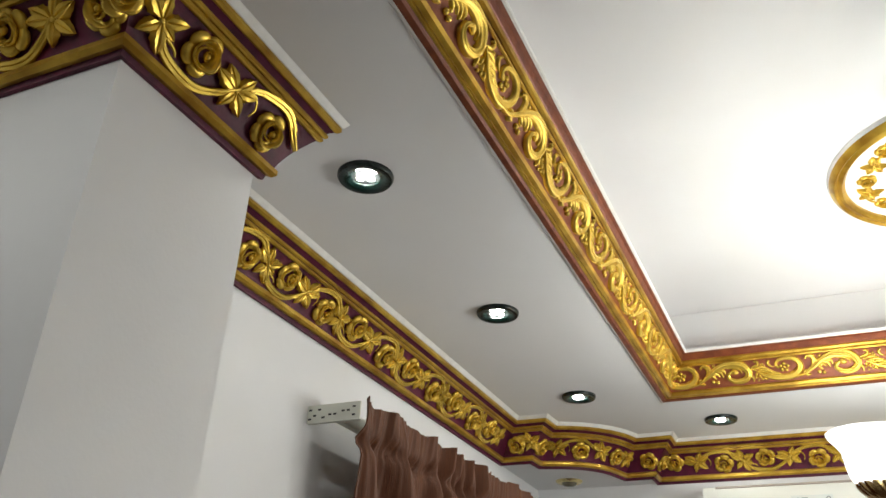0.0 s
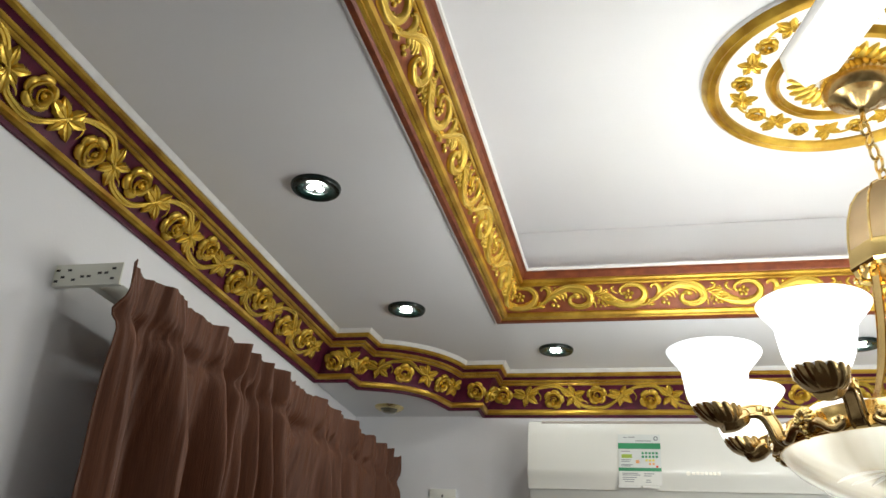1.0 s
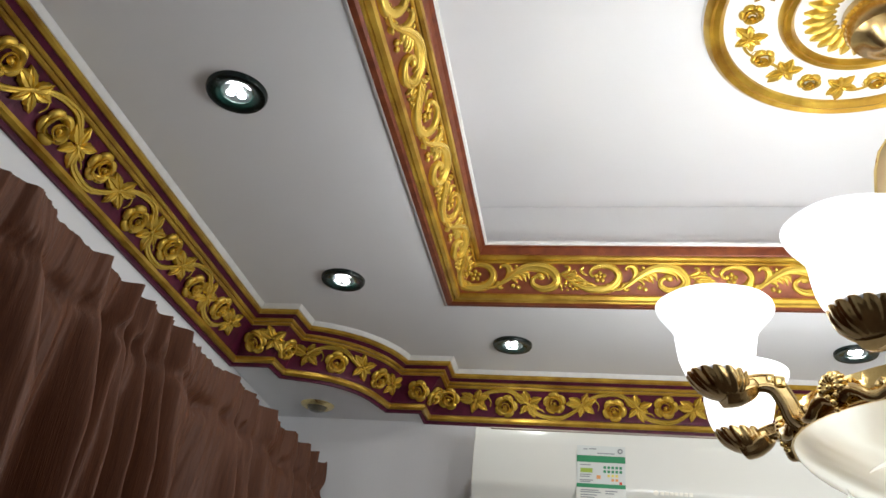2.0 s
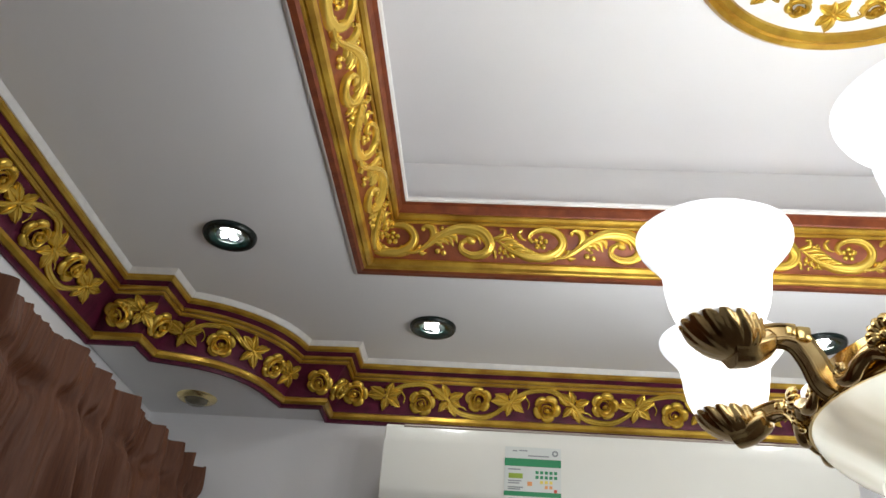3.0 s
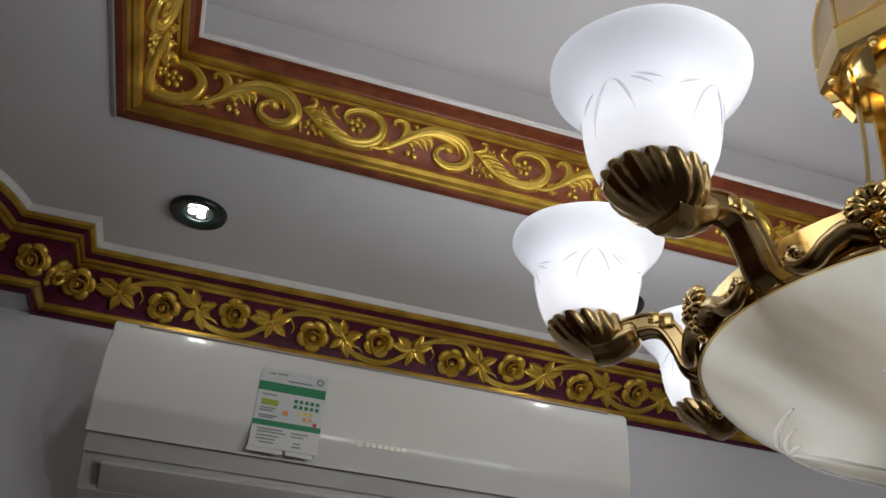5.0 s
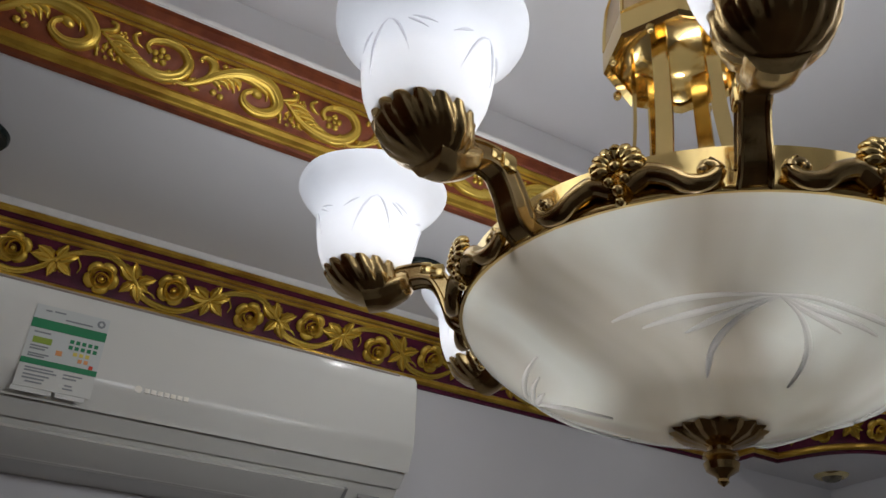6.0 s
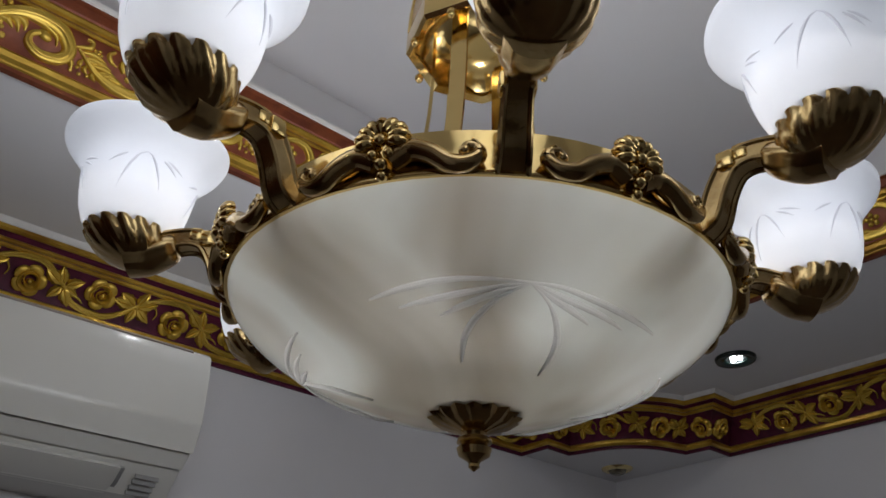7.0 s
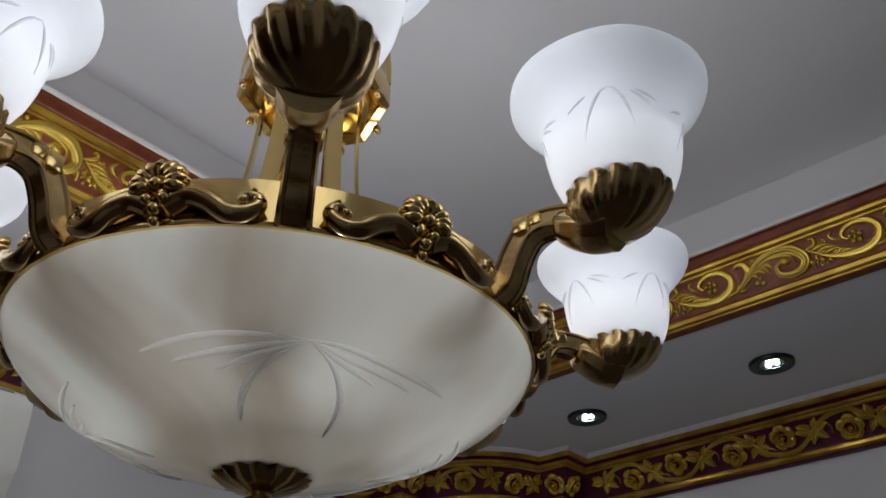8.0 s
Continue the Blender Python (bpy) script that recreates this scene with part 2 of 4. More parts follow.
T = 0.15
shell("floor", "brown carpet over the whole room", [(XB - T, XR + T, YB - T, YF + T, -0.1, 0)], FLOOR, "floor")
shell("wall_west", "plain white painted wall behind the curtain", [(XL - T, XL, 1.577, YF + T, 0, 3.2)], WALL, "wall")
shell("wall_west_back", "plain white painted wall of the wider part", [(XB - T, XB, YB - T, 1.577, 0, 3.2)], WALL, "wall")
shell("wall_north", "plain white painted wall behind the air conditioner", [(XL, XR, YF, YF + T, 0, 3.2)], WALL, "wall")
shell("wall_east", "plain white painted side wall", [(XR, XR + T, YB - T, YF + T, 0, 3.2)], WALL, "wall")
shell("wall_south", "plain white painted wall closing the room", [(XB, XR, YB - T, YB, 0, 3.2)], WALL, "wall")
shell("ceiling", "flat white lower ceiling round the tray", [
    (XL, TX0, YB, YF, CEIL, TRAY_Z), (XB, XL, YB, 1.577, CEIL, TRAY_Z), (TX1, XR, YB, YF, CEIL, TRAY_Z), (TX0, TX1, YB, TY0, CEIL, TRAY_Z), (TX0, TX1, TY1, YF, CEIL, TRAY_Z)],
    CEILING, "ceiling")
shell("tray_ceiling", "flat white raised ceiling in the tray", [(XB, XR, YB, YF, TRAY_Z + 0.001, TRAY_Z + 0.15)], CEILING, "ceiling")
shell("pillar", "white painted projecting pier at the side wall", [(XB, -0.026, 1.262, 1.577, 0, CEIL)], WALL, "pillar")

# ---------- cornices ----------
def corner_line(mirror):
    """The stepped and bowed line in which the cornice crosses a corner of the ceiling."""
    p2, p3, sag = Vector((-0.113, 3.566)), Vector((0.141, 3.790)), 0.047
    mid, half = (p2 + p3) / 2, (p3 - p2).length / 2
    rad = (half * half + sag * sag) / (2 * sag)
    out = Vector((1, -1)).normalized()
    cen = mid - out * (rad - sag)
    a = math.asin(half / rad)
    base = math.atan2(out.y, out.x)
    arc = [cen + rad * Vector((math.cos(base + k), math.sin(base + k))) for k in (a * (i / 7 - 1) for i in range(15))]
    line = [(-0.222, 3.451), (-0.113, 3.451), *[tuple(q) for q in arc], (0.267, 3.794), (0.267, 3.895)]
    if mirror:
        line = [(2.835 - x, y - (0.016 if y < 3.86 else 0)) for x, y in line][::-1]
    return line


west, east = corner_line(False), corner_line(True)
ROOM_LINE = [(-0.222, 1.577), *west, *east, (3.057, YB)]
ROOM_STEPS = mitres(ROOM_LINE)
nw = len(west)
RUNS = [("cornice_west", 0, 1), ("cornice_corner_west", 1, nw), ("cornice_north", nw, nw + 1),
        ("cornice_corner_east", nw + 1, 2 * nw), ("cornice_east", 2 * nw, 2 * nw + 1)]

# offsets: 0 at the ceiling edge, PROJ at the wall
FIELD = [(PROJ, CEIL - 0.148), (0.1000, CEIL - 0.1480), (0.0968, CEIL - 0.1370), (0.0896, CEIL - 0.1300), (0.0880, CEIL - 0.1220), (0.0832, CEIL - 0.1100),
         (0.0752, CEIL - 0.0960), (0.0656, CEIL - 0.0810), (0.0528, CEIL - 0.0660), (0.0416, CEIL - 0.0530), (0.0336, CEIL - 0.0460), (0.0296, CEIL - 0.0430),
         (0.0272, CEIL - 0.0340), (0.0200, CEIL - 0.0270), (0.0128, CEIL - 0.0240), (0.0104, CEIL - 0.0130), (0.0032, CEIL - 0.0100), (0.0032, CEIL)]
BEADS = [(0.0916, CEIL - 0.1305, 0.0105), (0.0324, CEIL - 0.0450, 0.0056), (0.0260, CEIL - 0.0360, 0.0056), (0.0108, CEIL - 0.0165, 0.0086)]
FACE = [(0.0880, CEIL - 0.1220), (0.0336, CEIL - 0.0460)]


def cornice(name, path, steps, label):
    ob = tagged(part(name, sweep(path, steps, FIELD), MAROON, smooth=25), label, "cornice", kind="structure")
    for o, z, r in BEADS:
        part("gold_rail", sweep(path, steps, bead(o, z, r)), RAILGOLD, ob, "gold painted rail")
    part("filler_line", sweep(path, steps, [(0.007, CEIL - 0.013), (0.001, CEIL - 0.012), (-0.006, CEIL - 0.003), (-0.008, CEIL - 0.0005)]), FILLER, ob, "white filler edge")
    return ob


CORNICES = {}
for name, a, b in RUNS:
    CORNICES[name] = cornice(name, ROOM_LINE[a:b + 1], ROOM_STEPS[a:b + 1], "maroon cornice with gold rails and gold rose vines")
PILLAR_LINE = [(XB + PROJ, 1.155), (0.081, 1.155), (0.081, 1.676)]
PILLAR_STEPS = mitres(PILLAR_LINE)
PILLAR_STEPS[2] = Vector((-1.0, -0.80))
for name, a in (("cornice_pillar_front", 0), ("cornice_pillar_side", 1)):
    CORNICES[name] = cornice(name, PILLAR_LINE[a:a + 2], PILLAR_STEPS[a:a + 2], "maroon cornice with gold rose vine round the pillar")
BACK_LINE = [(XB + PROJ, YB), (XB + PROJ, 1.155)]
CORNICES["cornice_west_back"] = cornice("cornice_west_back", BACK_LINE, mitres(BACK_LINE), "maroon cornice with gold rails on the side wall")

# lowered corner panels, inside the stepped cornices
for name, line, corner in (("corner_soffit_west", west, (XL, YF)), ("corner_soffit_east", east, (XR, YF))):
    i0 = 1 if line is west else nw + 1
    base = [(p[0] + m.x * (PROJ - 0.004), p[1] + m.y * (PROJ - 0.004)) for p, m in zip(line, ROOM_STEPS[i0:i0 + nw])]
    bm = bmesh.new()
    lo = [bm.verts.new((x, y, CEIL - 0.143)) for x, y in [*base, corner]]
    hi = [bm.verts.new((x, y, CEIL - 0.002)) for x, y in [*base, corner]]
    bm.faces.new(lo)
    bm.faces.new(hi[::-1])
    for i in range(len(lo)):
        j = (i + 1) % len(lo)
        bm.faces.new((lo[i], lo[j], hi[j], hi[i]))
    tagged(part(name, bm, CEILING, smooth=None), "white lowered panel in the room's corner", "soffit", kind="structure")

# ---------- the tray's gilt frame ----------
TRAY_LINE = [(TX0, TY0), (TX0, TY1), (TX1, TY1), (TX1, TY0)]
TRAY_STEPS = [-1 * s for s in mitres(TRAY_LINE, True)]
TFIELD = [(-0.0085, CEIL + 0.0000), (-0.0085, CEIL - 0.0044), (0.0050, CEIL - 0.0040), (0.0097, CEIL - 0.0009), (0.0194, CEIL + 0.0071), (0.0310, CEIL + 0.0160), (0.0349, CEIL + 0.0267),
          (0.0435, CEIL + 0.0392), (0.0543, CEIL + 0.0552), (0.0640, CEIL + 0.0748), (0.0669, CEIL + 0.0872), (0.0795, CEIL + 0.0997),
          (0.0853, CEIL + 0.1050), (0.0901, CEIL + 0.1193), (0.0979, CEIL + 0.1219), (0.0979, CEIL + 0.1335), (0.0039, CEIL + 0.1335)]
TBEADS = [(0.0121, CEIL + 0.0036, 0.0046), (0.0228, CEIL + 0.0102, 0.0102), (0.0693, CEIL + 0.0881, 0.0040), (0.0775, CEIL + 0.0966, 0.0076)]
TFACE = [(0.0329, CEIL + 0.0214), (0.0663, CEIL + 0.0846)]
TRAY = {}
for k, side in enumerate(("west", "north", "east", "south")):
    idx = [k, (k + 1) % 4]
    path, steps = [TRAY_LINE[i] for i in idx], [TRAY_STEPS[i] for i in idx]
    ob = tagged(part("tray_frame_" + side, sweep(path, steps, TFIELD), RUSSET, smooth=25),
                "russet and gold carved frame round the ceiling tray", "ceiling frame", kind="structure")
    for o, z, r in TBEADS:
        part("gold_rail", sweep(path, steps, bead(o, z, r)), RAILGOLD, ob, "gold painted rail")
    part("filler_line", sweep(path, steps, [(0.0950, CEIL + 0.1219), (0.1027, CEIL + 0.1237), (0.1036, CEIL + 0.1308), (0.0969, CEIL + 0.1344)]), FILLER, ob, "white filler edge")
    part("filler_line", sweep(path, steps, [(-0.0150, CEIL - 0.0004), (-0.0130, CEIL - 0.0030), (-0.0095, CEIL - 0.0052), (-0.0060, CEIL - 0.0056)]), FILLER, ob, "white filler edge")
    TRAY[side] = ob


# ---------- gilt relief ----------
def rose_mesh():
    """A moulded rose: outer petals that overlap round two rolled cups and a bud."""
    bm = bmesh.new()
    rings = []
    for q, z in ((0.45, 0.0060), (0.66, 0.0095), (0.84, 0.0098), (0.96, 0.0072), (1.0, 0.0030), (0.95, -0.0010)):
        row = []
        for i in range(40):
            a = 2 * math.pi * i / 40
            lobe = abs(math.cos(2.5 * a + 0.4)) ** 0.55
            row.append((0.0282 * q * (0.80 + 0.20 * lobe) * math.cos(a), 0.0282 * q * (0.80 + 0.20 * lobe) * math.sin(a), z * (0.62 + 0.38 * lobe) if z > 0 else z))
        rings.append(row)
    grid_faces(bm, rings)
    for ox, oy, big, h0, h1, open_ in ((0.0012, -0.0014, 0.0185, 0.004, 0.0160, 0.9), (-0.0012, 0.0010, 0.0122, 0.008, 0.0195, 2.8), (0.0004, -0.0006, 0.0066, 0.011, 0.0215, 4.4)):
        prof = ((0.70, h0), (0.98, h0 + 0.5 * (h1 - h0)), (1.0, h1 - 0.0016), (0.93, h1), (0.82, h1 - 0.0016), (0.70, h1 - 0.0060))
        rings = []
        for q, z in prof:
            row = []
            for i in range(24):
                a = 2 * math.pi * i / 24
                dip = 0.0042 * max(0.0, math.cos(a - open_)) ** 2
                w = 1 + 0.06 * math.sin(3 * a + open_)
                row.append((ox + big * q * w * math.cos(a), oy + big * q * w * math.sin(a), z - dip))
            rings.append(row)
        grid_faces(bm, rings)
    blob(bm, (0, 0, 0.0160), 0.0042, 1.0, 8)
    return mesh_of(bm, "rose", GOLD, 50)


def leaflet(bm, angle, length, width):
    """A pointed leaf with notched sides and a raised rib, from the middle outwards."""
    c, s = math.cos(angle), math.sin(angle)
    rows = []
    for i in range(9):
        t = i / 8
        w = width / 2 * (0.10 + 0.95 * math.sin(math.pi * t ** 0.75)) * (1 if t < 0.99 else 0.2) * (1 - 0.16 * (i % 2))
        row = []
        for q, e in ((-1, 0.0), (-0.6, 0.8), (-0.12, 0.72), (0, 1.0), (0.12, 0.72), (0.6, 0.8), (1, 0.0)):
            x, y = length * (0.10 + 0.90 * t), q * w
            row.append((x * c - y * s, x * s + y * c, 0.001 + 0.0105 * e * (0.45 + 0.55 * math.sin(math.pi * min(1, t * 0.9 + 0.1)))))
        rows.append(row)
    grid_faces(bm, rows, closed=False)


def leaves_mesh(spread):
    bm = bmesh.new()
    for a, ln in spread:
        leaflet(bm, radians(a), ln, ln * 0.60)
        tube(bm, [(0, 0, 0.004), (ln * 0.55 * math.cos(radians(a)), ln * 0.55 * math.sin(radians(a)), 0.0085)], 0.0011, 5)
    blob(bm, (0, 0, 0.004), 0.005, 0.8, 6)
    return mesh_of(bm, "leaves", GOLD, 50)


def vine_mesh(line, period, tendril):
    """A stretch of double stem along the garland; line gives (share of the period, height)."""
    bm = bmesh.new()
    pts = smooth_line([(u * period, v, 0.005) for u, v in line], 4)
    n = len(pts) - 1
    for side in (-1, 1):
        row = []
        for i, p in enumerate(pts):
            d = pts[min(i + 1, n)] - pts[max(i - 1, 0)]
            q = Vector((-d.y, d.x, 0)).normalized()
            row.append(p + q * (side * 0.0034 * math.sin(math.pi * (0.12 + 0.76 * i / n))) + Vector((0, 0, 0.0012 * side)))
        tube(bm, row, lambda t: 0.0026 + 0.0024 * math.sin(math.pi * (0.1 + 0.8 * t)), 6)
    if tendril:
        tube(bm, smooth_line([(u * period, v, 0.004) for u, v in tendril], 4), lambda t: 0.0036 * (1 - 0.6 * t), 6)
    return mesh_of(bm, "vine", GOLD, 60)


ROSE = rose_mesh()
LEAVES = [leaves_mesh(((108, 0.038), (27, 0.038), (146, 0.046), (231, 0.034), (297, 0.040), (340, 0.030))),
          leaves_mesh(((148, 0.041), (63, 0.036), (172, 0.045), (252, 0.034), (320, 0.038), (20, 0.040)))]
PERIOD = 0.330
VINES = [vine_mesh(((-0.30, 0.004), (-0.20, 0.028), (-0.10, 0.039), (0.02, 0.042), (0.10, 0.030), (0.16, 0.013), (0.21, 0.002)), PERIOD, ((-0.25, 0.020), (-0.18, 0.020), (-0.14, 0.004), (-0.15, -0.012))),
         vine_mesh(((0.21, 0.002), (0.26, -0.020), (0.32, -0.033), (0.44, -0.040), (0.54, -0.036), (0.64, -0.016), (0.70, 0.004)), PERIOD, ((0.27, -0.012), (0.33, -0.016), (0.36, -0.024)))]
rnd = random.Random(7)


def on_face(p, d, left, face, along, across=0.0, turn=0.0, size=1.0, flip=1):
    """The pose of a relief on a sweep's face, along the line from p in direction d."""
    (o0, z0), (o1, z1) = face
    o, z = (o0 + o1) / 2, (z0 + z1) / 2
    ey = (left * (o1 - o0) + Vector((0, 0, z1 - z0))).normalized()
    ez = d.cross(ey)
    at = p + d * along + left * o + Vector((0, 0, z)) + ey * across - ez * 0.0015
    m = Matrix((d, ey, ez)).transposed().to_4x4()
    return Matrix.Translation(at) @ m @ Matrix.Rotation(turn, 4, "Z") @ Matrix.Diagonal((size, size * flip, 0.85 * size, 1))


def garland(owner, a, b, first, period, lo, hi):
    """Low rose, five-leaf spray, high rose and leaf fan on a waving stem, along the cornice from plan point a towards b.
    first: where a low rose stands; lo, hi: the stretch that is decorated."""
    a, b = Vector((*a, 0)), Vector((*b, 0))
    d = (b - a).normalized()
    left = Vector((-d.y, d.x, 0))
    k = -1
    while first + (k - 1) * period < hi:
        s0 = first + k * period
        k += 1
        for u, v, kind in ((0.0, -0.008, "rose"), (0.21, 0.001, 0), (0.455, 0.008, "rose"), (0.71, 0.004, 1)):
            s = s0 + u * period
            if not lo <= s <= hi:
                continue
            if kind == "rose":
                part("rose", ROSE, GOLD, owner, m=on_face(a, d, left, FACE, s, v, rnd.uniform(0, 6), rnd.uniform(1.28, 1.38)))
            else:
                part("leaves", LEAVES[kind], GOLD, owner, m=on_face(a, d, left, FACE, s, v, rnd.uniform(-0.1, 0.1), rnd.uniform(1.16, 1.26)))
        for vine, u0, u1 in ((VINES[0], -0.30, 0.21), (VINES[1], 0.21, 0.70)):
            if lo - 0.02 <= s0 + u0 * period and s0 + u1 * period <= hi + 0.02:
                part("vine", vine, GOLD, owner, m=on_face(a, d, left, FACE, s0, 0, 0, 1.0) @ Matrix.Diagonal((period / PERIOD, 1, 1, 1)))


LX0, NY0, EX0 = ROOM_LINE[0][0], west[-1][1], ROOM_LINE[-1][0]
garland(CORNICES["cornice_west"], (LX0, 0.0), (LX0, 3.4), 2.222, 0.317, 1.64, 3.47)
garland(CORNICES["cornice_north"], (0.0, NY0), (2.5, NY0), 0.424, 0.334, 0.215, 2.66)
garland(CORNICES["cornice_east"], (EX0, 3.435), (EX0, 1.0), 0.12, 0.330, -0.04, 2.4)
garland(CORNICES["cornice_pillar_front"], (-0.66, 1.155), (0.081, 1.155), 0.30, 0.330, 0, 0.66)
garland(CORNICES["cornice_pillar_side"], (0.081, 1.155), (0.081, 1.676), 0.045, 0.345, 0.0, 0.45)
MID = (FACE[0][0] + FACE[1][0]) / 2
BOW = (("leaves", 1, 0.10), ("vine", 0, 0.33), ("rose", 0, 0.33), ("leaves", 0, 0.55), ("rose", 0, 0.75), ("leaves", 1, 0.93))
for nm, i0 in (("cornice_corner_west", 1), ("cornice_corner_east", nw + 1)):
    q = [Vector((p[0] + m.x * MID, p[1] + m.y * MID, 0)) for p, m in zip(ROOM_LINE[i0:i0 + nw], ROOM_STEPS[i0:i0 + nw])]
    for stretch, items in ((q[0:2], (("rose", 0, 0.30), ("leaves", 0, 0.80))), (q[1:3], (("rose", 0, 0.55),)), (q[2:nw - 2], BOW),
                           (q[nw - 3:nw - 1], (("rose", 0, 0.62),)), (q[nw - 2:nw], (("rose", 0, 0.45),))):
        lens = [(v - u).length for u, v in zip(stretch, stretch[1:])]
        total = sum(lens)
        for kind, which, share in items:
            s = total * share
            n = 0
            while s > lens[n] and n < len(lens) - 1:
                s -= lens[n]
                n += 1
            d = (stretch[n + 1] - stretch[n]).normalized()
            left = Vector((-d.y, d.x, 0))
            p = stretch[n] - left * MID
            if kind == "rose":
                part("rose", ROSE, GOLD, CORNICES[nm], m=on_face(p, d, left, FACE, s, -0.004, rnd.uniform(0, 6), 1.28))
            elif kind == "leaves":
                part("leaves", LEAVES[which], GOLD, CORNICES[nm], m=on_face(p, d, left, FACE, s, 0.004, rnd.uniform(-0.1, 0.1), 1.15))
            else:
                part("vine", VINES[which], GOLD, CORNICES[nm], m=on_face(p, d, left, FACE, s, 0, 0, 0.9))


def strand(bm, pts, wide, high, ribs=1, blunt=0.0):
    """A rounded leaf along pts, its sides down to the ground; wide is its width along 0..1, ribs the folds across it."""
    pts = smooth_line([(x, y, 0) for x, y in pts], 5)
    rows, n = [], len(pts) - 1
    m = 4 if ribs == 1 else 4 * ribs
    for i, p in enumerate(pts):
        t = i / n
        d = pts[min(i + 1, n)] - pts[max(i - 1, 0)]
        side = Vector((-d.y, d.x, 0)).normalized()
        w = wide(t) if callable(wide) else wide * (0.45 + 0.55 * math.sin(math.pi * min(0.5, 0.05 + t))) * (1 - (0.9 - blunt) * t ** 4)
        row = []
        for k in range(m + 1):
            q = 2 * k / m - 1
            e = math.sqrt(max(0.0, 1 - q * q)) * (1 - (0.20 * (0.5 - 0.5 * math.cos(2 * math.pi * ribs * (q + 1) / 2 + math.pi)) if ribs > 1 else 0))
            v = p + side * (w / 2 * q)
            row.append((v.x, max(-0.0385, min(0.0385, v.y)), 0.0005 + 1.15 * e * high * min(1, 0.35 + w / 0.012)))
        rows.append(row)
    grid_faces(bm, rows, closed=False)


def swell(w0, w1, w2, peak=0.5):
    """A width that grows from w0 to w1 at the peak and falls to w2."""
    def width(t):
        a = t / peak if t < peak else (1 - t) / (1 - peak)
        a = a * a * (3 - 2 * a)
        return (w0 if t < peak else w2) + (w1 - (w0 if t < peak else w2)) * a
    return width


SCROLL = 0.322
ROLL = ((-0.30, 0.22), (-0.25, -0.10), (-0.195, -0.44), (-0.125, -0.66), (-0.063, -0.77), (0.04, -0.77), (0.120, -0.40), (0.148, 0.22), (0.10, 0.78), (0.018, 0.92), (-0.056, 0.70), (-0.076, 0.36), (-0.05, 0.10))
BEND = ((0.08, -0.78), (0.16, -0.72), (0.235, -0.30), (0.337, 0.40), (0.42, 0.74), (0.50, 0.84), (0.60, 0.64), (0.662, -0.05), (0.63, -0.62), (0.545, -0.80), (0.475, -0.52), (0.470, -0.10), (0.505, 0.14))
HALF = 0.0355


